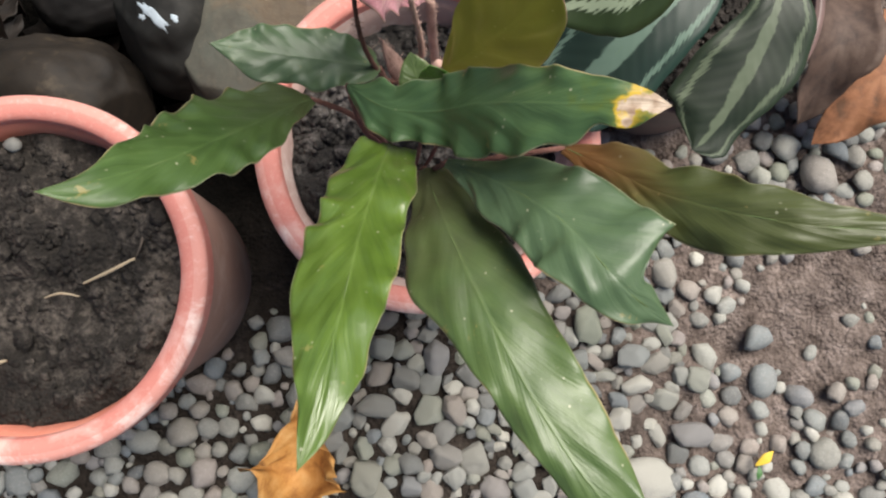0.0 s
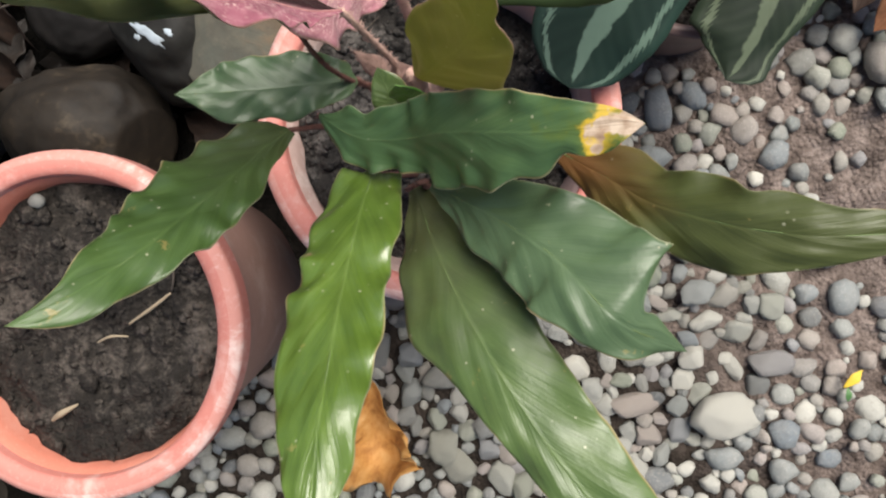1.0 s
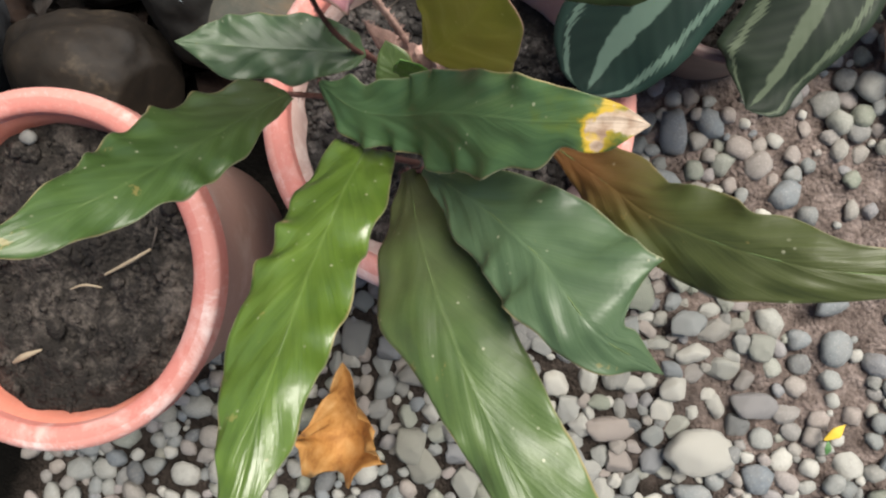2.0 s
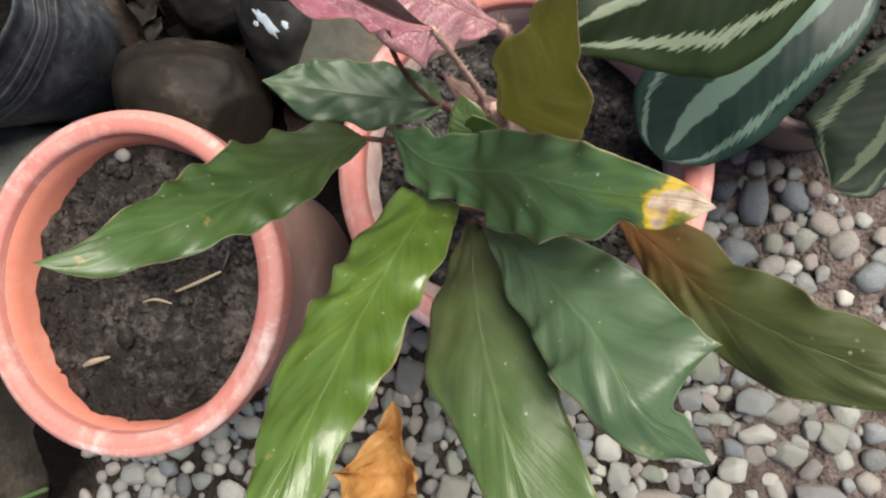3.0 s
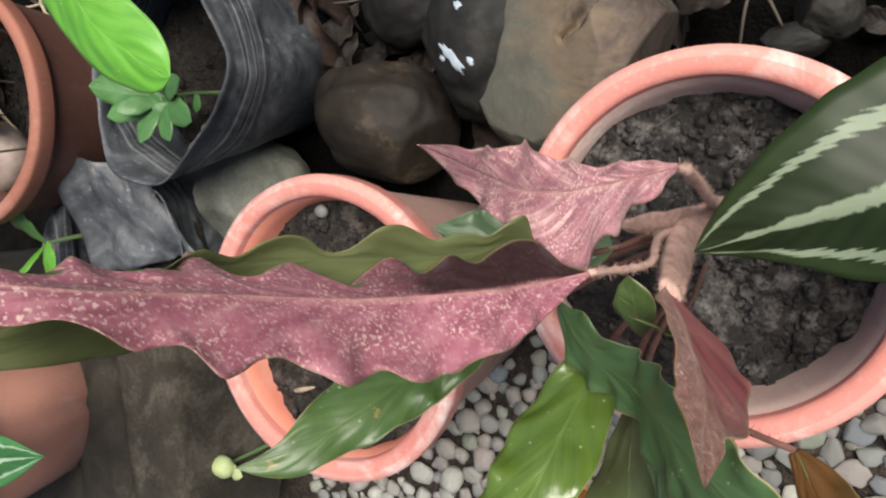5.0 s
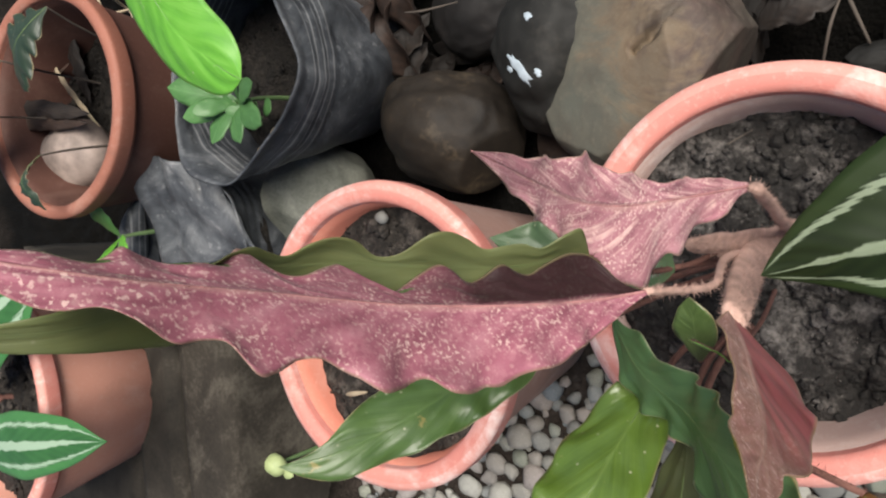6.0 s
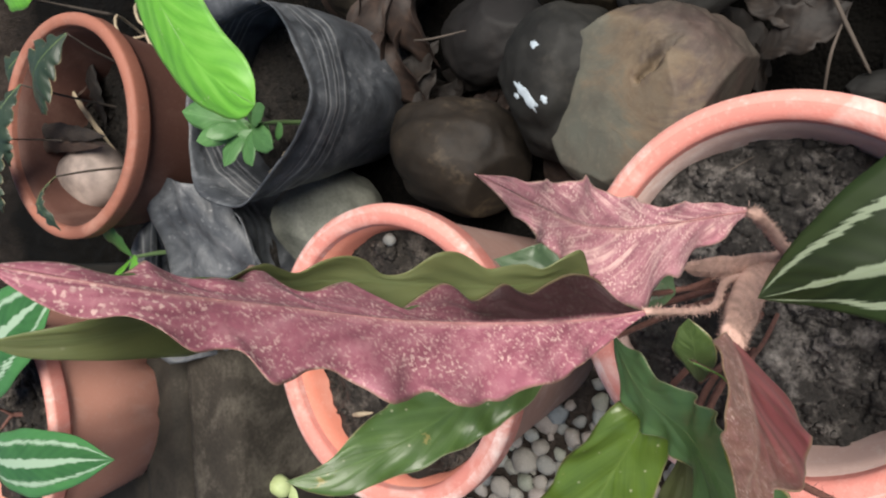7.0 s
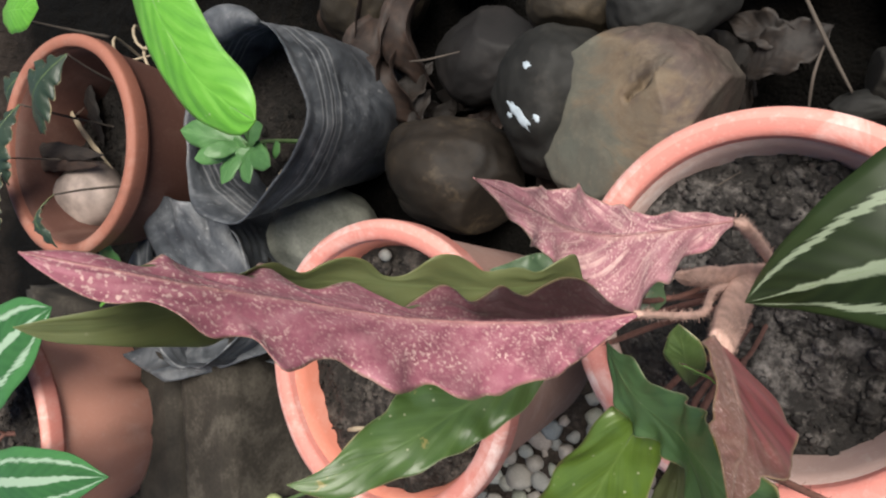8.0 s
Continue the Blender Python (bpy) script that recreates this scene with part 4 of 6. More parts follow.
# ---- the wavy-leaved plant ----
# Each leaf: places on its midrib from foot to tip, with the reach to the left and to the right of it.
DROOPING = (
    (-0.0545, -0.0092, 0.3219, 0.0035, 0.0114),
    (-0.0587, -0.0138, 0.3301, 0.0061, 0.0173),
    (-0.0623, -0.0183, 0.3386, 0.0083, 0.0191),
    (-0.0657, -0.023, 0.3471, 0.01, 0.0254),
    (-0.0687, -0.0277, 0.3558, 0.0133, 0.0251),
    (-0.0714, -0.0323, 0.3646, 0.0153, 0.0296),
    (-0.0745, -0.0369, 0.3732, 0.0154, 0.0259),
    (-0.0785, -0.0418, 0.3813, 0.0158, 0.0238),
    (-0.0822, -0.0466, 0.3896, 0.0151, 0.0242),
    (-0.0856, -0.0512, 0.3981, 0.0132, 0.0216),
    (-0.0893, -0.0555, 0.4066, 0.0133, 0.0168),
    (-0.0943, -0.0599, 0.4144, 0.011, 0.0144),
    (-0.0992, -0.0638, 0.4225, 0.0105, 0.0106),
    (-0.1046, -0.0674, 0.4303, 0.0104, 0.0056),
    (-0.1117, -0.0707, 0.4369, 0.0063, 0.0021),
    (-0.1194, -0.0734, 0.443, 0, 0),
)
SHORT = (
    (-0.0216, 0.012, 0.3055, 0.002, 0.0102),
    (-0.0261, 0.011, 0.3109, 0.0074, 0.0108),
    (-0.0323, 0.0107, 0.3145, 0.0099, 0.0149),
    (-0.0386, 0.0105, 0.3181, 0.0116, 0.0153),
    (-0.0454, 0.0106, 0.3206, 0.0144, 0.0173),
    (-0.0522, 0.0107, 0.3232, 0.0164, 0.0158),
    (-0.059, 0.0108, 0.3256, 0.0137, 0.0163),
    (-0.066, 0.0111, 0.3276, 0.0135, 0.0169),
    (-0.0729, 0.0116, 0.3297, 0.0149, 0.0144),
    (-0.0798, 0.012, 0.3319, 0.0143, 0.0134),
    (-0.0868, 0.0126, 0.3336, 0.0097, 0.0093),
    (-0.0939, 0.0132, 0.3352, 0.0047, 0.0045),
    (-0.1009, 0.0138, 0.3369, 0, 0),
)
DEAD_TIPPED = (
    (-0.0334, -0.0082, 0.3410, 0.0008, 0.0008),
    (-0.0276, -0.0134, 0.3469, 0.0048, 0.0058),
    (-0.0202, -0.0192, 0.3526, 0.0119, 0.0105),
    (-0.0112, -0.0243, 0.3588, 0.0102, 0.0140),
    (0.0001, -0.0272, 0.3650, 0.0138, 0.0128),
    (0.0104, -0.0289, 0.3725, 0.0140, 0.0155),
    (0.0178, -0.0300, 0.3826, 0.0155, 0.0202),
    (0.0246, -0.0311, 0.3918, 0.0147, 0.0218),
    (0.0314, -0.0328, 0.3992, 0.0149, 0.0187),
    (0.0380, -0.0346, 0.4064, 0.0147, 0.0202),
    (0.0447, -0.0365, 0.4131, 0.0144, 0.0193),
    (0.0513, -0.0383, 0.4190, 0.0137, 0.0149),
    (0.0580, -0.0398, 0.4243, 0.0121, 0.0140),
    (0.0651, -0.0408, 0.4286, 0.0098, 0.0070),
    (0.0726, -0.0415, 0.4319, 0.0077, 0.0088),
    (0.0805, -0.0422, 0.4339, 0.0051, 0.0065),
    (0.0890, -0.0435, 0.4350, 0.0000, 0.0000),
)
GLOSSY = (
    (-0.0129, -0.037, 0.345, 0.013, 0.0133),
    (-0.0142, -0.0438, 0.3526, 0.0141, 0.0168),
    (-0.0151, -0.0498, 0.3616, 0.0159, 0.0178),
    (-0.0157, -0.0557, 0.3707, 0.017, 0.0207),
    (-0.0163, -0.0618, 0.3796, 0.0171, 0.0204),
    (-0.0174, -0.069, 0.3875, 0.0157, 0.0195),
    (-0.0183, -0.0761, 0.3956, 0.0157, 0.0188),
    (-0.0191, -0.083, 0.4039, 0.0161, 0.0212),
    (-0.0195, -0.0897, 0.4124, 0.0162, 0.0202),
    (-0.0201, -0.097, 0.4202, 0.0156, 0.0195),
    (-0.0207, -0.1043, 0.4282, 0.0142, 0.0194),
    (-0.0212, -0.1113, 0.4364, 0.013, 0.0173),
    (-0.0222, -0.1194, 0.4434, 0.0114, 0.0137),
    (-0.0229, -0.1281, 0.4498, 0.0107, 0.0114),
    (-0.024, -0.1374, 0.4551, 0.0074, 0.0075),
    (-0.0264, -0.1472, 0.4586, 0.0049, 0.0043),
    (-0.0298, -0.1572, 0.461, 0, 0),
)
BROAD = (
    (0.0032, -0.047, 0.3367, 0.0109, 0.0035),
    (0.0059, -0.0551, 0.345, 0.0135, 0.0069),
    (0.0084, -0.0631, 0.3535, 0.016, 0.0115),
    (0.0109, -0.0708, 0.3623, 0.0169, 0.0165),
    (0.0141, -0.0794, 0.37, 0.0175, 0.0209),
    (0.0178, -0.0883, 0.377, 0.0205, 0.0249),
    (0.0214, -0.0971, 0.3843, 0.0227, 0.0248),
    (0.0258, -0.1066, 0.3899, 0.0223, 0.0207),
    (0.0304, -0.1164, 0.395, 0.0215, 0.0176),
    (0.0352, -0.1262, 0.3998, 0.0218, 0.0157),
    (0.0406, -0.1363, 0.4034, 0.0213, 0.0134),
    (0.046, -0.1463, 0.4071, 0.0215, 0.0128),
    (0.0522, -0.1562, 0.4095, 0.0205, 0.0112),
    (0.0585, -0.1662, 0.4116, 0.0192, 0.0095),
    (0.0657, -0.1756, 0.4128, 0.0169, 0.0093),
    (0.0731, -0.185, 0.4123, 0.0131, 0.0083),
    (0.0811, -0.1939, 0.4114, 0.0078, 0.0043),
    (0.089, -0.2028, 0.41, 0, 0),
)
TORN = (
    (0.0134, -0.0482, 0.3578, 0.0021, 0.0022),
    (0.018, -0.0509, 0.3637, 0.0034, 0.0043),
    (0.0226, -0.0537, 0.3695, 0.0053, 0.0068),
    (0.0269, -0.0563, 0.3756, 0.0071, 0.0097),
    (0.0314, -0.0591, 0.3815, 0.009, 0.0132),
    (0.0365, -0.0624, 0.3866, 0.0133, 0.0155),
    (0.0413, -0.0661, 0.3917, 0.0167, 0.0157),
    (0.0459, -0.0698, 0.397, 0.0194, 0.0161),
    (0.0504, -0.0735, 0.4024, 0.0201, 0.017),
    (0.0554, -0.0782, 0.4064, 0.0231, 0.0184),
    (0.0601, -0.0831, 0.4103, 0.0245, 0.0193),
    (0.0639, -0.0888, 0.4144, 0.0266, 0.0182),
    (0.068, -0.0947, 0.4179, 0.0278, 0.0148),
    (0.0724, -0.1005, 0.421, 0.0291, 0.0138),
    (0.0777, -0.1059, 0.4194, 0.0088, 0.0115),
    (0.0836, -0.11, 0.416, 0.0072, 0.0085),
    (0.0898, -0.114, 0.413, 0.0036, 0.0035),
    (0.096, -0.1181, 0.4103, 0, 0),
)
RUSTY = (
    (0.0661, -0.0419, 0.3592, 0.0015, 0.0031),
    (0.0702, -0.0459, 0.3662, 0.0074, 0.0046),
    (0.0742, -0.0499, 0.3734, 0.0105, 0.0069),
    (0.0787, -0.054, 0.3802, 0.0126, 0.0092),
    (0.0831, -0.0583, 0.387, 0.0151, 0.0109),
    (0.087, -0.0624, 0.3941, 0.0141, 0.0115),
    (0.0911, -0.0665, 0.4012, 0.0129, 0.0119),
    (0.0963, -0.07, 0.4077, 0.0132, 0.013),
    (0.1022, -0.0731, 0.4138, 0.0149, 0.0146),
    (0.1083, -0.0761, 0.4199, 0.0142, 0.0148),
    (0.1145, -0.0787, 0.4259, 0.0115, 0.0148),
    (0.122, -0.081, 0.4306, 0.0125, 0.0126),
    (0.1295, -0.0831, 0.4353, 0.0108, 0.0101),
    (0.1383, -0.0843, 0.4376, 0.0078, 0.0081),
    (0.1472, -0.0852, 0.4394, 0.0071, 0.0061),
    (0.1562, -0.0859, 0.4411, 0.005, 0.0042),
    (0.1653, -0.087, 0.4415, 0.0024, 0.0023),
    (0.1744, -0.088, 0.442, 0, 0),
)
WITHERED = (
    (0.0125, 0.001, 0.336, 0.003, 0.002),
    (0.019, -0.001, 0.354, 0.02, 0.01),
    (0.0253, -0.0027, 0.3728, 0.0262, 0.016),
    (0.0294, -0.0038, 0.3852, 0.0244, 0.0185),
    (0.0334, -0.0051, 0.3975, 0.0218, 0.02),
    (0.0374, -0.0063, 0.4099, 0.0191, 0.019),
    (0.0406, -0.007, 0.4225, 0.0158, 0.0172),
    (0.043, -0.0074, 0.4335, 0.0132, 0.0155),
    (0.0444, -0.0072, 0.441, 0.0095, 0.0138),
    (0.0453, -0.0069, 0.4481, 0.0058, 0.0115),
    (0.0465, -0.0058, 0.461, 0.0062, 0.0100),
    (0.0517, -0.0046, 0.4880, 0, 0),
)
CURLED = (
    (0.0019, 0.0516, 0.3, 0.0021, 0.0018),
    (-0.0085, 0.0467, 0.335, 0.0156, 0.0072),
    (-0.0153, 0.0434, 0.36, 0.0253, 0.0078),
    (-0.0228, 0.0411, 0.382, 0.03, 0.0120),
    (-0.0286, 0.0422, 0.405, 0.0161, 0.0155),
    (-0.0294, 0.0483, 0.435, 0.0082, 0.0075),
    (-0.028, 0.053, 0.458, 0.0031, 0.0031),
    (-0.0273, 0.056, 0.474, 0, 0),
)
STRIPED_BIG = (
    (0.1481, 0.0772, 0.335, 0.0055, 0.0052),
    (0.1328, 0.0711, 0.342, 0.0235, 0.03),
    (0.1103, 0.0611, 0.35, 0.0395, 0.047),
    (0.0854, 0.0522, 0.356, 0.043, 0.043),
    (0.0628, 0.0422, 0.357, 0.0305, 0.032),
    (0.0436, 0.0323, 0.355, 0.0145, 0.021),
    (0.0293, 0.025, 0.352, 0.005, 0.0095),
    (0.0218, 0.0217, 0.351, 0, 0),
)
STRIPED_TEAL = (
    (0.188, 0.113, 0.235, 0.0043, 0.0043),
    (0.1678, 0.0901, 0.24, 0.0254, 0.0347),
    (0.1464, 0.0699, 0.238, 0.0311, 0.0404),
    (0.1254, 0.0492, 0.23, 0.0345, 0.0440),
    (0.1037, 0.0265, 0.218, 0.0325, 0.0400),
    (0.0938, 0.0128, 0.212, 0.0240, 0.0270),
    (0.0895, 0.0054, 0.21, 0.0115, 0.0130),
    (0.0880, 0.0026, 0.209, 0, 0),
)
STRIPED_DULL = (
    (0.2538, 0.1249, 0.2, 0.0043, 0.0043),
    (0.2435, 0.1011, 0.2, 0.0214, 0.0137),
    (0.2366, 0.0805, 0.197, 0.0337, 0.0201),
    (0.2241, 0.0479, 0.188, 0.0328, 0.0367),
    (0.208, 0.0148, 0.177, 0.0171, 0.0415),
    (0.1976, 0.0017, 0.172, 0.0175, 0.0270),
    (0.1901, -0.0045, 0.17, 0, 0),
)


def scalloped(rib, left, right):
    """Rows of a leaf from its midrib and the even steps of its two scalloped edges."""
    count = max(len(left), len(right))
    even = np.linspace(0, 1, count)
    a = np.interp(even, np.linspace(0, 1, len(left)), left)
    b = np.interp(even, np.linspace(0, 1, len(right)), right)
    return [(*spline(rib, u), x, y) for u, x, y in zip(even, a, b)]


ROSE_RIB = (
    (-0.0028, 0.0166, 0.4),
    (-0.01, 0.0144, 0.4124),
    (-0.0154, 0.0137, 0.4258),
    (-0.0201, 0.0138, 0.4396),
    (-0.0271, 0.0135, 0.4523),
    (-0.0338, 0.0137, 0.4652),
    (-0.038, 0.015, 0.4791),
    (-0.041, 0.0169, 0.4932),
    (-0.0432, 0.0195, 0.5073),
    (-0.0445, 0.0222, 0.5216),
    (-0.0457, 0.0248, 0.5358),
    (-0.0453, 0.0276, 0.55),
    (-0.0478, 0.0305, 0.564),
    (-0.0554, 0.0327, 0.576),
)
ROSE = scalloped(ROSE_RIB, [0.0012, 0.0026, 0.0049, 0.0076, 0.0096, 0.0115, 0.0136, 0.0157, 0.0182, 0.0204, 0.0216, 0.0222, 0.0241, 0.024, 0.0253, 0.0264, 0.0263, 0.0224, 0.0225, 0.0245, 0.0255, 0.0214, 0.0179, 0.0166, 0.0174, 0.0196, 0.0201, 0.0139, 0.0122, 0.0124, 0.0093, 0.0066, 0.0073, 0.0066, 0.0034, 0.0],
                 [0.0005, 0.002, 0.006, 0.0144, 0.0157, 0.0153, 0.0139, 0.0123, 0.0103, 0.0114, 0.0126, 0.0105, 0.0097, 0.0153, 0.0141, 0.0115, 0.0087, 0.0141, 0.0189, 0.0164, 0.0132, 0.0109, 0.0124, 0.0207, 0.018, 0.0146, 0.0109, 0.012, 0.0151, 0.0132, 0.0106, 0.0084, 0.0069, 0.0055, 0.0031, 0.0])
OLIVE_RIB = (
    (-0.0217, 0.0249, 0.405),
    (-0.0288, 0.023, 0.4186),
    (-0.0355, 0.0213, 0.4324),
    (-0.0431, 0.0208, 0.4458),
    (-0.0509, 0.0208, 0.4592),
    (-0.059, 0.0213, 0.4724),
    (-0.0645, 0.0213, 0.4867),
    (-0.0665, 0.0205, 0.502),
    (-0.0633, 0.0198, 0.5168),
    (-0.0579, 0.019, 0.5313),
    (-0.0539, 0.0188, 0.5462),
    (-0.0515, 0.0187, 0.5611),
    (-0.0581, 0.0183, 0.575),
)
OLIVE = scalloped(OLIVE_RIB, [0.001, 0.0026, 0.0034, 0.0051, 0.0066, 0.0083, 0.0098, 0.0111, 0.0124, 0.0132, 0.0136, 0.0139, 0.014, 0.0138, 0.0132, 0.0123, 0.0114, 0.0106, 0.0102, 0.0097, 0.0093, 0.0088, 0.0075, 0.0063, 0.0051, 0.0039, 0.0027, 0.0],
                  [0.001, 0.0106, 0.0109, 0.0062, 0.0078, 0.007, 0.006, 0.0092, 0.0118, 0.0114, 0.004, 0.0025, 0.007, 0.0084, 0.007, 0.004, 0.006, 0.0084, 0.0084, 0.0084, 0.0084, 0.0084, 0.0073, 0.0061, 0.005, 0.0036, 0.0019, 0.0])


PLANT = thing("potted_plant", "wavy-leaved green plant with rose undersides and downy stems", "plant", (0.0, 0.0, 0.155))


M_RIB = plain("pale green midrib", (0.11, 0.16, 0.055), 0.55)
M_RIB_ROSE = plain("pale downy midrib", (0.36, 0.165, 0.165), 0.8, 0.3, 120.0, 0.8)


def midrib(leaf, rows, radius, mat):
    """The raised rib that runs down the middle of a leaf."""
    points = [tuple(spline(rows, k / 12)[:3]) for k in range(13)]
    return part("midrib", tube(bmesh.new(), points, [radius * (1.15 - k / 12) for k in range(13)], 6), mat, leaf)


def plant_leaf(rows, mats, label, parent, rib=0.00022, rib_mat=None, **more):
    leaf = part("leaf", blade(rows, **more), mats, parent, label)
    if rib:
        midrib(leaf, rows, rib, rib_mat or M_RIB)
    return leaf


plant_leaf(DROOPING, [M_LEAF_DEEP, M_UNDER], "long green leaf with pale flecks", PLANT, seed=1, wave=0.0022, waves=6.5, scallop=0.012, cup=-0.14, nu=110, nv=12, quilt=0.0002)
plant_leaf(SHORT, [M_LEAF_BLUE, M_UNDER], "short green leaf", PLANT, seed=2, wave=0.002, waves=5, scallop=0.012, cup=-0.1, nu=90, nv=12, quilt=0.00015)
plant_leaf(DEAD_TIPPED, [M_LEAF_TIP, M_UNDER], "green leaf with a yellow and dead brown tip", PLANT, seed=3, wave=0.0026, waves=8, scallop=0.02, cup=-0.1, fold=(((0, 20), (0.3, 18), (0.65, 8), (1, 0)), ((0, -15), (0.3, -18), (0.6, -10), (0.85, 0), (1, 5))), nu=130, nv=12, quilt=0.0002)
plant_leaf(GLOSSY, [M_LEAF_BRIGHT, M_UNDER], "bright glossy green leaf", PLANT, seed=4, wave=0.0026, waves=7, scallop=0.012, cup=-0.2, nu=130, nv=12, quilt=0.0004)
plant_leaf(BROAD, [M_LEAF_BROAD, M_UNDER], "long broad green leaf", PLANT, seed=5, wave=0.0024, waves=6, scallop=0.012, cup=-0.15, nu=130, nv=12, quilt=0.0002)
plant_leaf(TORN, [M_LEAF_BLUE, M_UNDER], "blue-green leaf with a torn tip", PLANT, seed=6, wave=0.0018, waves=5, scallop=0.010, cup=-0.1, nu=130, nv=12, quilt=0.0002)
plant_leaf(RUSTY, [M_LEAF_RUST, M_UNDER], "narrow olive leaf with a rusty base", PLANT, seed=7, wave=0.0022, waves=5, scallop=0.012, cup=-0.15, nu=110, nv=12, quilt=0.0002)
plant_leaf(WITHERED, [M_LEAF_OLIVE, M_WITHER], "olive leaf with a withered underside", PLANT, rib=0, lat=(-0.722, 0.502, 0.476), flip=True, seed=8, wave=0.0012, waves=2.6, scallop=0.02, fold=(0, 20), nu=110, nv=12, quilt=0.0002)
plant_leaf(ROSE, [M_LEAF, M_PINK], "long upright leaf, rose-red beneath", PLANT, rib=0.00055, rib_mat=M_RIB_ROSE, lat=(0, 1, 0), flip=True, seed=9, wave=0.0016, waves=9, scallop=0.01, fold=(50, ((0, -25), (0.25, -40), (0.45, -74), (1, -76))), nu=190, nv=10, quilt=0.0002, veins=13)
plant_leaf(OLIVE, [M_LEAF_DULL, M_UNDER], "upright olive-green leaf with scalloped edge", PLANT, lat=(0, 1, 0), seed=13, wave=0.002, waves=5, scallop=0.02, nu=130, fold=(0, 20))
plant_leaf(CURLED, [M_LEAF, M_ROSE], "curled leaf, pale rose beneath", PLANT, rib=0.00055, rib_mat=M_RIB_ROSE, lat=(0, 1, -0.2), flip=True, seed=10, wave=0.003, waves=6, scallop=0.08, nu=110)


def stalk(points, radii, mat, seed, hairs=160, label=""):
    bm = tube(bmesh.new(), points, radii)
    downy(bm, points, radii, hairs, 0.003, seed)
    return part("stem", bm, mat, PLANT, label)


def tip_of(rows):
    return rows[0][:3]


def flat_stalk(points, widths, thick, seed, hairs, label):
    """A sheathing stalk: a flattened tube, downy all over."""
    bm = tube(bmesh.new(), points, widths, 16)
    for v in bm.verts:
        near = min((spline([(*p, 0) for p in points], k / 30)[:3] for k in range(31)), key=lambda c: (Vector(c) - v.co).length)
        d = v.co - Vector(near)
        way = Vector((0.75, 0.55, 0.35)).normalized()
        v.co -= way * d.dot(way) * (1 - thick)
    downy(bm, points, [w * 0.9 for w in widths], hairs, 0.003, seed)
    return part("stem", bm, M_STEM, PLANT, label)


# stalks, from one crown in the pot to the foot of each blade
for i, (key, foot, mid, mat) in enumerate(((DROOPING, (-0.030, 0.002), (-0.040, -0.003, 0.26), M_STEM_RED), (SHORT, (-0.016, 0.010), (-0.018, 0.010, 0.23), M_STEM_RED), (DEAD_TIPPED, (-0.026, -0.004), (-0.036, -0.008, 0.25), M_STEM_RED),
                                           (GLOSSY, (-0.022, -0.030), (-0.022, -0.034, 0.26), M_STEM_RED), (BROAD, (-0.020, -0.036), (-0.012, -0.044, 0.26), M_STEM_RED), (TORN, (-0.016, -0.036), (-0.004, -0.044, 0.28), M_STEM_RED),
                                           (RUSTY, (-0.012, -0.036), (0.018, -0.043, 0.315), M_STEM_RED))):
    stalk([(*foot, 0.15), mid, tip_of(key)], [0.0022, 0.0018, 0.0012], mat, i)
flat_stalk([(0.000, 0.024, 0.150), (-0.001, 0.016, 0.235), (0.004, 0.006, 0.285), (0.0125, 0.001, 0.336)], [0.007, 0.0085, 0.0088, 0.006], 0.45, 21, 2600, "thick flattened stem covered in beige down")
stalk([(-0.002, 0.026, 0.15), (-0.001, 0.019, 0.21), (-0.0071, 0.0167, 0.275), (0.0015, 0.0115, 0.33), tip_of(ROSE)], [0.0024, 0.0020, 0.0018, 0.0015, 0.0012], M_STEM, 22, 900)
stalk([(-0.004, 0.028, 0.15), (-0.003, 0.022, 0.20), (-0.0102, 0.0215, 0.245), (-0.020, 0.012, 0.285), (-0.026, 0.012, 0.335), (-0.026, 0.018, 0.375), tip_of(OLIVE)], [0.0020, 0.0018, 0.0016, 0.0014, 0.0012, 0.001, 0.001], M_STEM_RED, 23, 300)
stalk([(0.004, 0.028, 0.15), (0.0073, 0.0323, 0.22), (0.0054, 0.0436, 0.262), (0.0045, 0.0515, 0.298), tip_of(CURLED)], [0.0034, 0.0028, 0.0027, 0.0026, 0.002], M_STEM, 24, 1300)

SHEATH = ((0.003, 0.026, 0.165, 0.007, 0.007), (-0.002, 0.021, 0.215, 0.009, 0.008), (-0.009, 0.021, 0.252, 0.008, 0.007), (-0.016, 0.0225, 0.288, 0.005, 0.004), (-0.020, 0.024, 0.312, 0, 0))
bm = blade(SHEATH, lat=(0.35, 1, 0.1), seed=61, nu=30, nv=5, wave=0.0016, waves=3, scallop=0.08, cup=-0.3, thick=0.0012)
downy(bm, [r[:3] for r in SHEATH], [0.007, 0.008, 0.007, 0.004, 0.001], 700, 0.003, 62)
part("sheath", bm, [M_STEM, M_STEM], PLANT, "broad papery sheath covered in beige down")

# ---- the striped plant behind ----
STRIPED = thing("striped_plant", "plant with dark oval leaves striped in pale green", "plant", (0.20, 0.16, 0.0))
plant_leaf(STRIPED_BIG, [M_STRIPE, M_STRIPE_UNDER], "large dark leaf with pale brushed stripes", STRIPED, seed=31, wave=0.001, waves=3, scallop=0.015, nu=60, cup=-0.06, fold=(-30, 0))
plant_leaf(STRIPED_TEAL, [M_STRIPE_TEAL, M_STRIPE_UNDER], "teal leaf with broad pale stripes", STRIPED, seed=32, wave=0.001, waves=3, scallop=0.02, nu=40, cup=-0.1)
plant_leaf(STRIPED_DULL, [M_STRIPE_GREY, M_STRIPE_UNDER], "dull striped leaf", STRIPED, seed=33, wave=0.001, waves=3, scallop=0.02, nu=40, cup=-0.1)
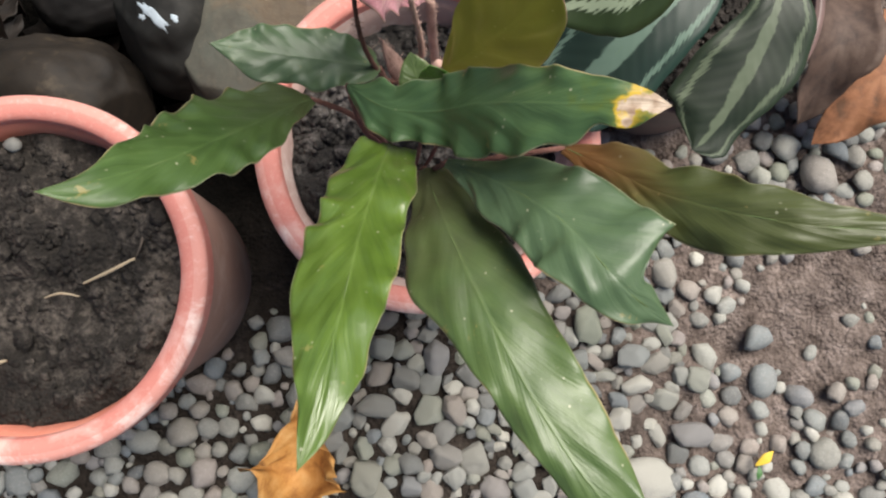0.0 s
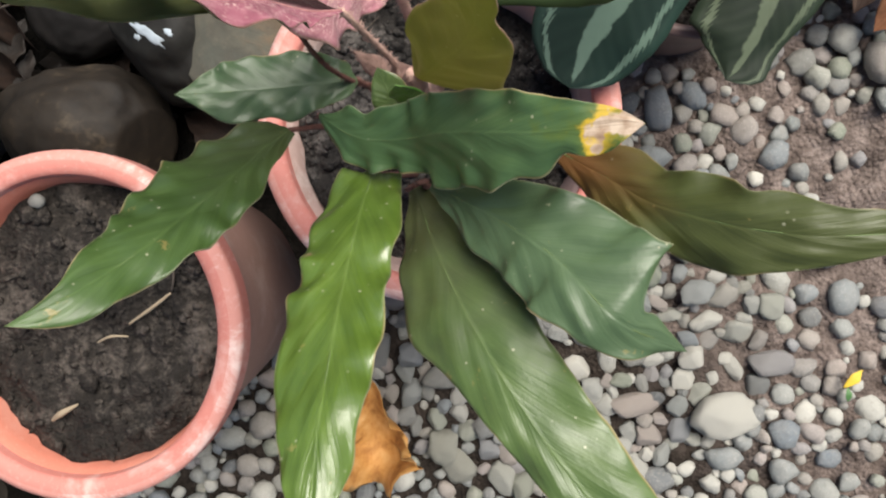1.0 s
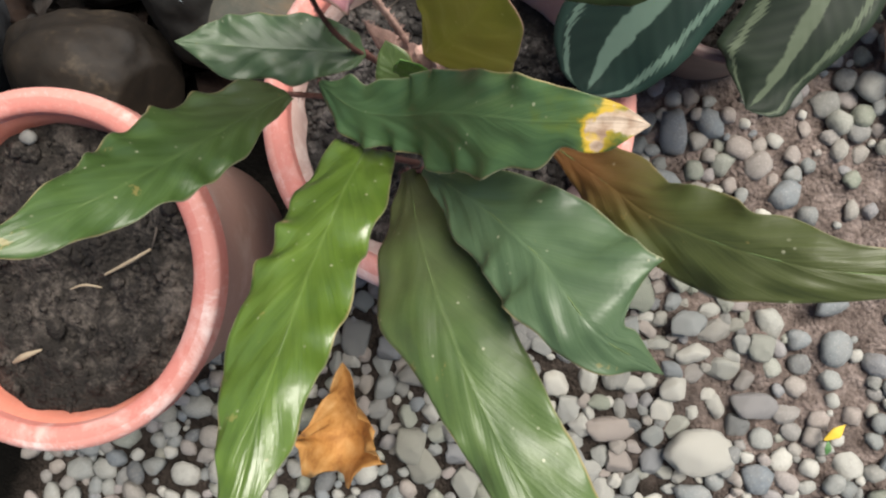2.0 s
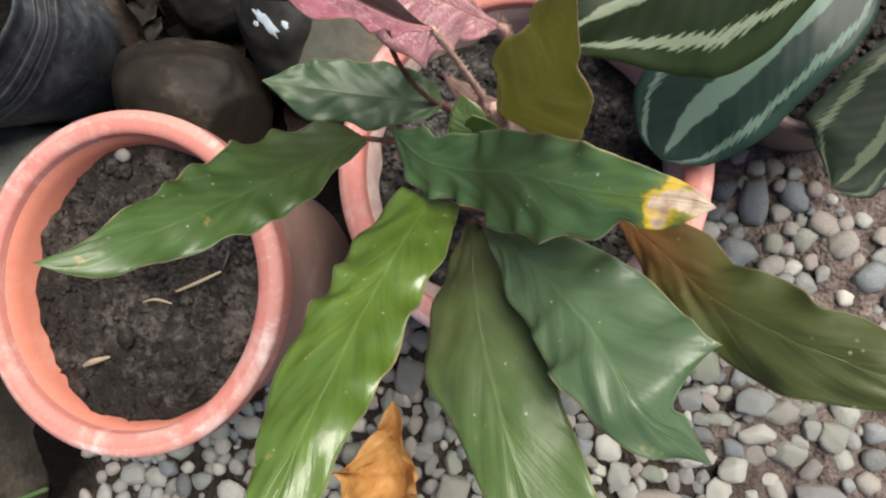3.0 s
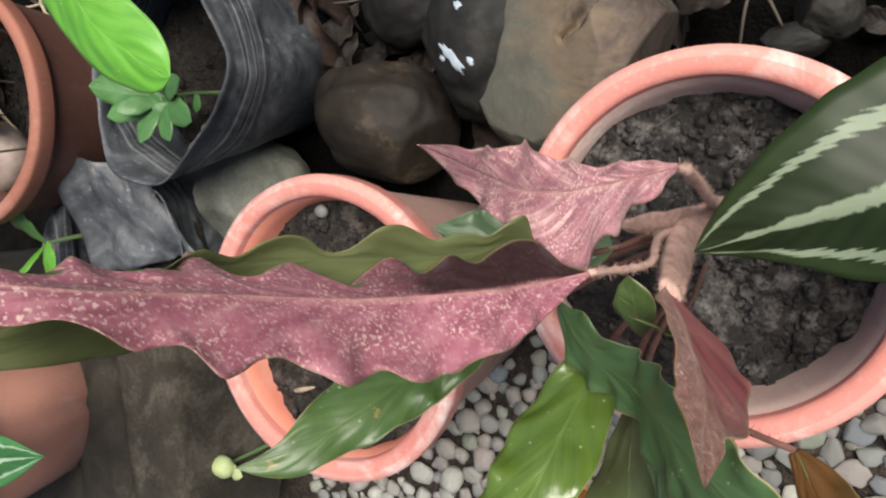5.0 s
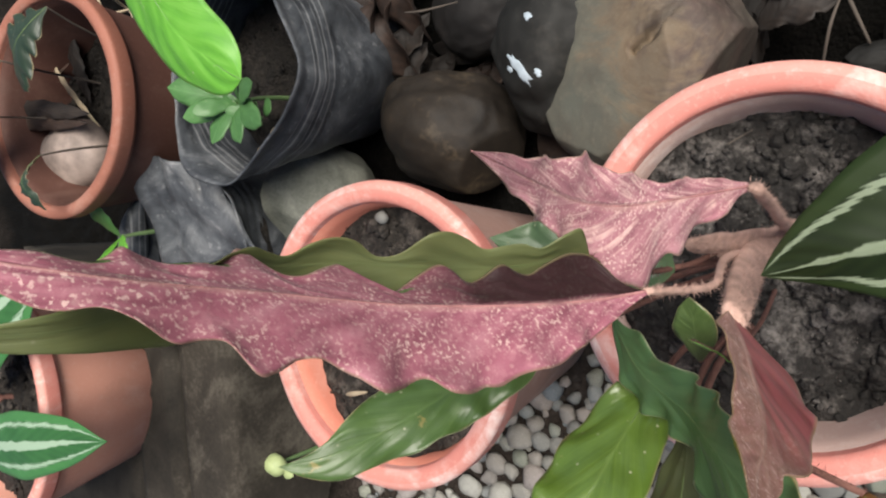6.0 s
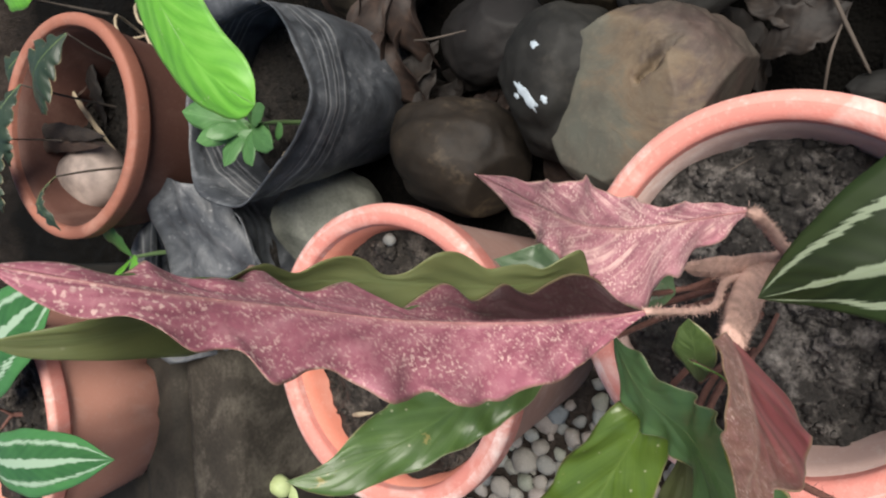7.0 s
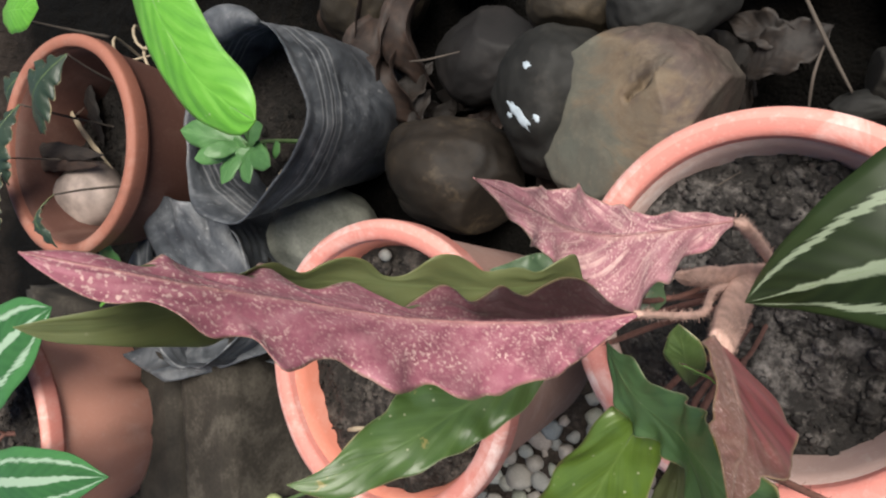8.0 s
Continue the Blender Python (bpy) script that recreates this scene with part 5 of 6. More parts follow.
for i, key in enumerate((STRIPED_BIG, STRIPED_TEAL, STRIPED_DULL)):
    e = tip_of(key)
    points = [(0.20 + 0.006 * i, 0.165, 0.0), ((0.20 + e[0]) / 2, (0.165 + e[1]) / 2 + 0.02, e[2] * 0.55), e]
    bm = tube(bmesh.new(), points, [0.003, 0.0025, 0.0016])
    part("stem", bm, M_STEM_RED, STRIPED)

fleck_of_paint("paint_splash", "flaked bluish-white paint", (0.0765, 0.0533, 0.6335), (-0.2231, 0.119, 0.115), (0.0036, 0.015), 2)
for k, (dx, dz, s) in enumerate(((0.012, 0.030, 0.0022), (-0.012, -0.006, 0.0018), (0.006, -0.020, 0.0024))):
    fleck_of_paint("paint_fleck", "small flake of bluish-white paint", (0.0765, 0.0533, 0.6335), (-0.2231 + dx, 0.119, 0.115 + dz), (s, s * 1.6), 20 + k)
fleck_of_paint("paint_drop", "round drop of white paint", (0.0765, 0.0533, 0.6335), (-0.193, 0.150, 0.165), (0.003, 0.003), 5)


# ---- black nursery bags ----
def nursery_bag(label, mouth, foot, r, r_foot, seed, roll):
    """A thin-walled bag: a creased skin with rings below its rolled mouth, open at the top."""
    bag = thing("nursery_bag", label, "plant bag", foot)
    mouth, foot = Vector(mouth), Vector(foot)
    bm = bmesh.new()
    sides, rows = 80, 40
    outer, inner = [], []
    for i in range(rows + 1):
        q = i / rows
        c = foot.lerp(mouth, q)
        ring_o, ring_i = [], []
        for k in range(sides):
            a = 6.28318 * k / sides
            d = Vector((math.cos(a), math.sin(a), 0))
            rr = r_foot + (r - r_foot) * (1 - (1 - q) ** 2.2)
            if q < 0.08:
                rr *= 0.86 + 0.14 * (q / 0.08) ** 0.5
            crease = noise.noise(Vector((d.x * 1.6, d.y * 1.6, q * 2.5 + seed))) * 0.13 + noise.noise(Vector((d.x * 4, d.y * 4, q * 5 + seed * 2))) * 0.022
            rr *= 1 + crease * (0.5 + 0.7 * q)
            if 0.70 < q < 0.93:
                rr += 0.0012 * math.sin((q - 0.70) * 6.2832 / 0.038)
            z = c.z + (0.018 * noise.noise(Vector((d.x * 1.5, d.y * 1.5, seed + 5))) * q ** 6)
            if q > 0.95:
                rr += 0.003 * (q - 0.95) / 0.05
            ring_o.append(bm.verts.new((c.x + d.x * rr, c.y + d.y * rr, z)))
            ring_i.append(bm.verts.new((c.x + d.x * (rr - 0.0016), c.y + d.y * (rr - 0.0016), z + (0.0008 if i == rows else 0.0006))))
        outer.append(ring_o)
        inner.append(ring_i)
    for rings in (outer, inner):
        for s, t in zip(rings, rings[1:]):
            for k in range(sides):
                bm.faces.new((s[k], s[(k + 1) % sides], t[(k + 1) % sides], t[k]))
    for k in range(sides):
        bm.faces.new((outer[-1][k], outer[-1][(k + 1) % sides], inner[-1][(k + 1) % sides], inner[-1][k]))
    bm.faces.new(outer[0][::-1])
    bm.faces.new(inner[0])
    bmesh.ops.recalc_face_normals(bm, faces=bm.faces)
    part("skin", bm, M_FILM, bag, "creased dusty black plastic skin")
    fold = bmesh.new()
    points, radii = [], []
    for k in range(9):
        a = radians(roll + k * 9)
        points.append((mouth.x + math.cos(a) * r * 1.02, mouth.y + math.sin(a) * r * 1.02, mouth.z + 0.004))
        radii.append(0.004 + 0.013 * math.sin(math.pi * k / 8))
    tube(fold, points, radii, 12)
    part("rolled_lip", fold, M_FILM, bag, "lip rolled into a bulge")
    return bag


nursery_bag("dusty black nursery bag holding seedlings", (-0.458, 0.090, 0.222), (-0.492, 0.122, 0.0), 0.088, 0.068, 3.0, 75)
soil_disc("dark soil low in the seedling bag", (-0.470, 0.100, 0.0), 0.076, 0.150, 31, clods=60, mat=M_SOIL_DARK)
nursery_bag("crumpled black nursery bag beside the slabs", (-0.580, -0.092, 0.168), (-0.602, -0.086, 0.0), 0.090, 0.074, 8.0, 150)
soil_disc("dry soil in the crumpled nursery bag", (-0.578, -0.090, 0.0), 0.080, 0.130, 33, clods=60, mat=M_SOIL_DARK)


def plastic_scrap(label, a, b, c, d, seed):
    """A torn, wrinkled piece of bag plastic between four corners."""
    bm = bmesh.new()
    a, b, c, d = Vector(a), Vector(b), Vector(c), Vector(d)
    up = (b - a).cross(c - a).normalized()
    steps, layers = 26, []
    for off in (0.0007, -0.0007):
        grid = []
        for i in range(steps + 1):
            for j in range(steps + 1):
                u, v = i / steps, j / steps
                torn = 1 + 0.10 * noise.noise(Vector((u * 4, v * 4, seed)))
                p = a.lerp(b, u * torn).lerp(c.lerp(d, u * torn), v * torn)
                p += up * (off + 0.012 * noise.noise(Vector((u * 2.2, v * 2.2, seed + 4))) + 0.004 * noise.noise(Vector((u * 7, v * 3, seed + 9))))
                grid.append(bm.verts.new(p))
        layers.append(grid)
    w = steps + 1
    for grid in layers:
        for i in range(steps):
            for j in range(steps):
                bm.faces.new((grid[i * w + j], grid[i * w + j + 1], grid[(i + 1) * w + j + 1], grid[(i + 1) * w + j]))
    rim = [i * w for i in range(w)] + [steps * w + j for j in range(1, w)] + [i * w + steps for i in range(steps - 1, -1, -1)] + list(range(steps - 1, 0, -1))
    for k, q in zip(rim, rim[1:] + rim[:1]):
        bm.faces.new((layers[0][k], layers[0][q], layers[1][q], layers[1][k]))
    bmesh.ops.recalc_face_normals(bm, faces=bm.faces)
    return solo("plastic_scrap", bm, M_FILM, label, "plastic sheet", tuple(a), "torn bag pieces")


plastic_scrap("torn grey-black plastic sheet between the pots", (-0.6309, 0.0064, 0.205), (-0.5278, 0.0060, 0.190), (-0.6013, -0.1174, 0.178), (-0.4763, -0.0800, 0.150), 2)
plastic_scrap("crumpled black plastic flap lying over the slab edge", (-0.6159, -0.2079, 0.168), (-0.4216, -0.1173, 0.085), (-0.7065, -0.1989, 0.168), (-0.5689, -0.1137, 0.085), 7)
plastic_scrap("dark plastic flap tucked beside the empty pot", (-0.5249, -0.1716, 0.100), (-0.4195, -0.1606, 0.100), (-0.5139, -0.1460, 0.070), (-0.4090, -0.1288, 0.070), 11)


# ---- seedlings, lime leaf and other greenery ----
def little_leaf(plant, base, tip, width, mat, seed, name="leaf", drop=0.0, under=None, nu=16):
    b, t = Vector(base), Vector(tip)
    mid = b.lerp(t, 0.5) + Vector((0, 0, drop))
    q = b.lerp(t, 0.82) + Vector((0, 0, drop * 0.5))
    rows = [(*b, 0.0006, 0.0006), (*(b.lerp(t, 0.2) + Vector((0, 0, drop * 0.6))), width * 0.6, width * 0.6), (*mid, width, width), (*q, width * 0.75, width * 0.75), (*t, 0, 0)]
    return part(name, blade(rows, seed=seed, nu=nu, nv=4, wave=0.0006, waves=3, scallop=0.03, cup=-0.15), [mat, under or mat], plant)


SEEDLING = thing("seedling", "pale green seedling with soft oval leaves", "plant", (-0.440, 0.075, 0.16))
heart = (-0.456, 0.070, 0.205)
part("stem", tube(bmesh.new(), [(-0.452, 0.080, 0.140), (-0.454, 0.076, 0.18), heart], [0.0025, 0.002, 0.0015]), M_SEEDLING, SEEDLING)
for i, (x, y, z, w) in enumerate(((-0.520, 0.076, 0.236, 0.014), (-0.500, 0.050, 0.232, 0.011), (-0.464, 0.030, 0.226, 0.011), (-0.430, 0.034, 0.222, 0.010), (-0.404, 0.052, 0.222, 0.012),
                                  (-0.412, 0.086, 0.228, 0.010), (-0.428, 0.128, 0.250, 0.010), (-0.476, 0.056, 0.240, 0.009))):
    little_leaf(SEEDLING, heart, (x, y, z), w, M_SEEDLING, 40 + i, drop=0.006)
scatter = random.Random(19)
for i in range(8):
    a, far = i * 2.4 + scatter.uniform(-0.4, 0.4), scatter.uniform(0.014, 0.030)
    b = (-0.446 + scatter.uniform(-0.024, 0.024), 0.060 + scatter.uniform(-0.012, 0.012), 0.196)
    little_leaf(SEEDLING, b, (b[0] + math.cos(a) * far, b[1] + math.sin(a) * far, 0.208 + scatter.uniform(0, 0.016)), scatter.uniform(0.006, 0.010), M_SEEDLING, 140 + i, drop=0.004)
PALE = thing("withered_seedling", "pale shrivelled seedling leaf on the bag soil", "leaf", (-0.420, 0.040, 0.17))
for i, (x, y) in enumerate(((-0.410, 0.030), (-0.405, 0.046), (-0.425, 0.028))):
    little_leaf(PALE, (-0.424, 0.046, 0.176), (x, y, 0.215 - 0.004 * i), 0.005, M_STRAW, 60 + i, drop=0.004)

LIME = thing("lime_leaf_plant", "young plant with one bright lime-green leaf", "plant", (-0.430, 0.335, 0.0))
LIME_ROWS = ((-0.425, 0.285, 0.352, 0.002, 0.002), (-0.392, 0.222, 0.374, 0.017, 0.017), (-0.352, 0.158, 0.380, 0.025, 0.025), (-0.311, 0.108, 0.374, 0.026, 0.025),
             (-0.279, 0.088, 0.369, 0.021, 0.020), (-0.2625, 0.080, 0.366, 0.012, 0.012), (-0.2525, 0.0775, 0.366, 0, 0))
lime_leaf = part("leaf", blade(LIME_ROWS, seed=70, wave=0.0008, waves=3, scallop=0.01, cup=-0.2), [M_LIME, M_LIME], LIME, "bright lime-green leaf with feathered veins")
midrib(lime_leaf, LIME_ROWS, 0.0007, M_SEEDLING)
part("stem", tube(bmesh.new(), [(-0.430, 0.335, -0.005), (-0.436, 0.320, 0.20), (-0.425, 0.285, 0.352)], [0.003, 0.0025, 0.0016]), M_SEEDLING, LIME)

SIDE = thing("striped_plant", "striped-leaved plant growing in the pot on the slabs", "plant", (-0.775, -0.295, 0.26))
SIDE_ONE = ((-0.775, -0.285, 0.28, 0.002, 0.002), (-0.735, -0.235, 0.315, 0.030, 0.030), (-0.685, -0.180, 0.325, 0.046, 0.046), (-0.635, -0.135, 0.318, 0.036, 0.036), (-0.595, -0.105, 0.308, 0, 0))
SIDE_TWO = ((-0.770, -0.310, 0.28, 0.002, 0.002), (-0.700, -0.310, 0.312, 0.026, 0.026), (-0.620, -0.286, 0.316, 0.034, 0.034), (-0.545, -0.258, 0.308, 0.022, 0.022), (-0.490, -0.240, 0.300, 0, 0))
M_STRIPE_FRESH = leaf_striped("striped leaf fresh", (0.020, 0.075, 0.022), (0.040, 0.13, 0.04), (0.27, 0.37, 0.27), 0.12)
for i, rows in enumerate((SIDE_ONE, SIDE_TWO)):
    part("leaf", blade(rows, seed=80 + i, wave=0.001, waves=3, scallop=0.015, nu=40, cup=-0.12), [M_STRIPE_FRESH, M_STRIPE_UNDER], SIDE, "green leaf with white brushed stripes")
    part("stem", tube(bmesh.new(), [(-0.772 + 0.006 * i, -0.298, 0.25), (-0.774, -0.296, 0.265), rows[0][:3]], [0.003, 0.0025, 0.0015]), M_STEM_RED, SIDE)

SPROUT = thing("sprout", "small fresh green sprout in the crumpled bag", "plant", (-0.640, -0.080, 0.15))
part("stem", tube(bmesh.new(), [(-0.640, -0.080, 0.145), (-0.645, -0.084, 0.18), (-0.650, -0.088, 0.20)], [0.003, 0.0025, 0.0015]), M_SEEDLING, SPROUT)
little_leaf(SPROUT, (-0.650, -0.088, 0.20), (-0.632, -0.118, 0.240), 0.014, M_LIME, 90, drop=0.004)
little_leaf(SPROUT, (-0.650, -0.088, 0.20), (-0.590, -0.104, 0.226), 0.016, M_LIME, 91, drop=0.006)
little_leaf(SPROUT, (-0.650, -0.088, 0.20), (-0.664, -0.046, 0.234), 0.013, M_SEEDLING, 92, drop=0.004)
FAR = thing("striped_plant", "small light green striped leaf behind the old pot", "plant", (-1.10, 0.235, 0.0))
part("stem", tube(bmesh.new(), [(-1.10, 0.235, -0.005), (-1.11, 0.232, 0.08), (-1.09, 0.227, 0.165)], [0.003, 0.0025, 0.002]), M_TWIG, FAR)
little_leaf(FAR, (-1.09, 0.227, 0.165), (-0.95, 0.2275, 0.178), 0.032, M_LIME, 97, drop=0.012, nu=30)
BUD = thing("sprout", "round pale green sprout between the pebbles by the slabs", "plant", (-0.508, -0.345, 0.0))
M_BUD = plain("pale green bud", (0.30, 0.36, 0.17), 0.6)
part("stem", tube(bmesh.new(), [(-0.508, -0.345, -0.005), (-0.507, -0.344, 0.04), (-0.508, -0.344, 0.075)], [0.003, 0.0025, 0.002]), M_SEEDLING, BUD)
part("bud", moved(stone_mesh((0.015, 0.013, 0.012), 44, 3, 0.2), pose(-0.508, -0.344, 0.082)), M_BUD, BUD)
little_leaf(BUD, (-0.508, -0.344, 0.07), (-0.480, -0.350, 0.078), 0.009, M_BUD, 96, drop=0.006)

# leaves low in the planted pot
for i, (b, t, w, m) in enumerate((((0.003, -0.019, 0.335), (-0.0037, 0.0073, 0.343), 0.0085, M_LEAF_BROAD), ((0.0146, -0.0136, 0.340), (0.0059, -0.0053, 0.362), 0.009, M_LIME))):
    b, t = Vector(b), Vector(t)
    rows = [(*b, 0.0008, 0.0008), (*b.lerp(t, 0.4), w, w), (*b.lerp(t, 0.75), w * 0.8, w * 0.8), (*t, 0, 0)]
    part("leaf", blade(rows, lat=(1, -0.2, 0), seed=100 + i, nu=18, nv=4, wave=0.001, waves=2, scallop=0.04), [m, M_UNDER], PLANT, "small young leaf by the stem")
    part("stem", tube(bmesh.new(), [(-0.010 + 0.008 * i, -0.012, 0.15), (b.x - 0.006, b.y - 0.002, 0.25), tuple(b)], [0.0016, 0.0013, 0.0009], 6), M_STEM_RED, PLANT)

# ---- limp plant and stone in the old pot ----
LIMP = thing("limp_plant", "limp dark plant with lobed leaves and dead stalks", "plant", (-0.715, 0.05, 0.13))
LIMP_LEAVES = (((-0.6717, 0.1419, 0.272), (-0.7543, 0.0577, 0.255), 0.030, M_FERN_DARK), ((-0.7910, 0.1329, 0.250), (-0.8493, 0.0705, 0.240), 0.018, M_FERN_DARK), ((-0.7403, 0.0868, 0.285), (-0.7535, -0.0029, 0.285), 0.024, M_FERN_DARK),
               ((-0.7600, 0.0277, 0.285), (-0.7694, -0.0550, 0.285), 0.024, M_FERN_DARK), ((-0.6744, -0.0036, 0.275), (-0.6374, -0.0548, 0.285), 0.009, M_FERN_DARK), ((-0.7754, 0.1429, 0.200), (-0.7374, 0.0519, 0.190), 0.012, M_DRY_BLACK),
               ((-0.8421, 0.0391, 0.235), (-0.6720, 0.0428, 0.225), 0.010, M_DRY_BLACK), ((-0.8699, 0.0177, 0.235), (-0.6820, 0.0318, 0.222), 0.009, M_DRY_RED), ((-0.8151, 0.1078, 0.205), (-0.6976, 0.0274, 0.200), 0.004, M_STRAW), ((-0.7694, 0.0961, 0.200), (-0.8766, 0.0126, 0.205), 0.004, M_DRY_DULL))
for i, (b, t, w, m) in enumerate(LIMP_LEAVES):
    b, t = Vector(b), Vector(t)
    rise = Vector((0, 0, 0.02 if m is M_FERN_DARK else 0.006))
    rows = [(*b, 0.001, 0.001), (*(b.lerp(t, 0.25) + rise * 0.7), w * 0.7, w * 0.7), (*(b.lerp(t, 0.5) + rise), w, w), (*(b.lerp(t, 0.78) + rise * 0.6), w * 0.7, w * 0.8), (*t, 0, 0)]
    leaf = part("leaf", blade(rows, seed=200 + i, nu=40, nv=5, wave=0.002, waves=6, scallop=0.26 if m is M_FERN_DARK else 0.08, cup=-0.2), [m, m], LIMP, "limp lobed dark leaf" if m is M_FERN_DARK else "dead dry stalk")
    if m is M_FERN_DARK:
        midrib(leaf, rows, 0.0006, M_RIB)
        part("stem", tube(bmesh.new(), [tuple(b.lerp(Vector((-0.715, 0.05, b.z)), 0.30) - Vector((0, 0, b.z - 0.172))), tuple(b.lerp(Vector((-0.715, 0.05, b.z)), 0.15) - Vector((0, 0, (b.z - 0.172) * 0.4))), tuple(b)], [0.0016, 0.0013, 0.0009], 6), M_TWIG, LIMP)
bm = moved(stone_mesh((0.058, 0.040, 0.032), 41, 3, 0.12), pose(-0.755, -0.008, 0.196, 0, 0, 20))
solo("stone", bm, plain("pale pinkish stone", (0.25, 0.20, 0.175), 0.75, 0.4), "pale rounded stone lying in the old pot", "stone", (-0.745, -0.004, 0.198))
soil_disc("dark soil and litter in the old pot", (-0.715, 0.048, 0.0), 0.103, 0.180, 37, tilt=(0, 5, 0), mat=M_SOIL_DARK)


# ---- dry leaves, twigs and scraps ----
def dry_leaf(label, rows, mats, seed, wave=0.004, cup=0.5, waves=3, scallop=0.12, lat=None, group=""):
    at = rows[len(rows) // 2][:3]
    return solo("dry_leaf", blade(rows, lat=lat, seed=seed, wave=wave, waves=waves, scallop=scallop, cup=cup, nu=26, nv=5, thick=0.0007), mats, label, "leaf", at, group)


dry_leaf("curled ochre dry leaf lying on the pebbles", ((-0.112, -0.194, 0.046, 0.002, 0.002), (-0.113, -0.215, 0.036, 0.014, 0.012), (-0.115, -0.243, 0.024, 0.030, 0.026),
          (-0.118, -0.268, 0.022, 0.040, 0.036), (-0.123, -0.288, 0.026, 0.026, 0.030), (-0.128, -0.300, 0.020, 0.004, 0.004)), [M_DRY, M_DRY], 5, 0.013, 1.3, 3.2, 0.22)
dry_leaf("brown curled dry leaf on the gravel", ((0.440, 0.150, 0.045, 0.003, 0.003), (0.420, 0.115, 0.062, 0.030, 0.032), (0.398, 0.085, 0.060, 0.034, 0.036), (0.372, 0.052, 0.045, 0.022, 0.024), (0.352, 0.030, 0.026, 0, 0)), [M_DRY_BROWN, M_DRY_BROWN], 7, 0.005, 0.5)
dry_leaf("dull brown dry leaf leaning by the gravel", ((0.380, 0.180, 0.03, 0.003, 0.003), (0.362, 0.145, 0.07, 0.026, 0.026), (0.350, 0.105, 0.08, 0.030, 0.030), (0.338, 0.068, 0.06, 0.016, 0.016), (0.332, 0.045, 0.04, 0, 0)), [M_DRY_DULL, M_DRY_BROWN], 9, 0.005, 0.5)
for i, (x, y, a, s) in enumerate(((-0.428, 0.185, 80, 1.0), (-0.405, 0.155, 110, 0.8), (-0.462, 0.225, 70, 1.1), (-0.392, 0.205, 95, 0.9))):
    c, d = math.cos(radians(a)), math.sin(radians(a))
    rows = [(x - c * 0.055 * s, y - d * 0.055 * s, 0.02, 0.003, 0.003), (x - c * 0.025 * s, y - d * 0.025 * s, 0.055, 0.018 * s, 0.02 * s), (x, y, 0.072, 0.024 * s, 0.022 * s), (x + c * 0.03 * s, y + d * 0.03 * s, 0.062, 0.016 * s, 0.015 * s), (x + c * 0.055 * s, y + d * 0.055 * s, 0.03, 0, 0)]
    dry_leaf("curled reddish-brown dry leaf wedged behind the bag", rows, [M_DRY_RED, M_DRY_RED], 300 + i, 0.004, 1.1, group="leaf litter")
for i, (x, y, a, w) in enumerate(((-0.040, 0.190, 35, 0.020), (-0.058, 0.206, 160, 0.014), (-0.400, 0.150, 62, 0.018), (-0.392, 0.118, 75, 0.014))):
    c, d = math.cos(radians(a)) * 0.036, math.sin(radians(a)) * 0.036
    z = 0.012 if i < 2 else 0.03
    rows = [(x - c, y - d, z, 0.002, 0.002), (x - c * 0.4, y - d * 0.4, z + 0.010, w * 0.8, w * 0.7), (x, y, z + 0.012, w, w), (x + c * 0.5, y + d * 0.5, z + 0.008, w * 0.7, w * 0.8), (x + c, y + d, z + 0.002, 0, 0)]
    dry_leaf("flat shaded dead leaf on the dark soil", rows, [M_DRY_BLACK, M_DRY_BLACK], 350 + i, 0.004, 0.4, group="leaf litter")
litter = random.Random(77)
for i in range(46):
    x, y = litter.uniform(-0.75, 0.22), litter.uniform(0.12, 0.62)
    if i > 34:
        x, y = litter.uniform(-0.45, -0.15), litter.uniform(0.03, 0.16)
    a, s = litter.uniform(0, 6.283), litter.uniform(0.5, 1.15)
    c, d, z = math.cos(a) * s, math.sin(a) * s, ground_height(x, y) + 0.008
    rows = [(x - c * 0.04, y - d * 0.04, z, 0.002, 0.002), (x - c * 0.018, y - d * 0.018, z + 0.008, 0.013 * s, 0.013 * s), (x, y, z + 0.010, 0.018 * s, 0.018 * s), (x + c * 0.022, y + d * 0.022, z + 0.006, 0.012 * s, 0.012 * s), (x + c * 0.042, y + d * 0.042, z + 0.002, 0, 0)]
    dry_leaf("dark dead leaf on the shaded ground", rows, [M_DRY_BLACK if i % 3 else M_DRY_RED] * 2, 400 + i, 0.003, litter.uniform(-0.4, 0.8), group="leaf litter")


def twig(label, points, radii, mat, group="twigs"):
    return solo("twig", tube(bmesh.new(), points, radii, 7), mat, label, "twig", points[0], group)


twig("thin dry twig on the dark soil", [(-0.035, 0.236, 0.022), (-0.012, 0.195, 0.03), (0.010, 0.158, 0.018)], [0.0014, 0.0017, 0.0011], M_TWIG)
twig("thin dry twig on the dark soil", [(-0.018, 0.142, 0.02), (-0.016, 0.168, 0.034), (-0.013, 0.192, 0.028)], [0.0010, 0.0013, 0.0008], M_TWIG)
twig("forked pale twig in the stone heap", [(-0.362, 0.168, 0.098), (-0.335, 0.168, 0.105), (-0.302, 0.176, 0.10)], [0.0008, 0.0011, 0.0006], M_TWIG)
twig("pale straw lying on the pot soil", [(-0.226, -0.1005, 0.207), (-0.208, -0.0925, 0.2085), (-0.192, -0.084, 0.208)], [0.0008, 0.0013, 0.0009], M_STRAW)
twig("thin root curling out of the pot soil", [(-0.193, -0.0845, 0.206), (-0.187, -0.074, 0.210), (-0.188, -0.056, 0.204)], [0.0007, 0.0008, 0.0005], M_TWIG)
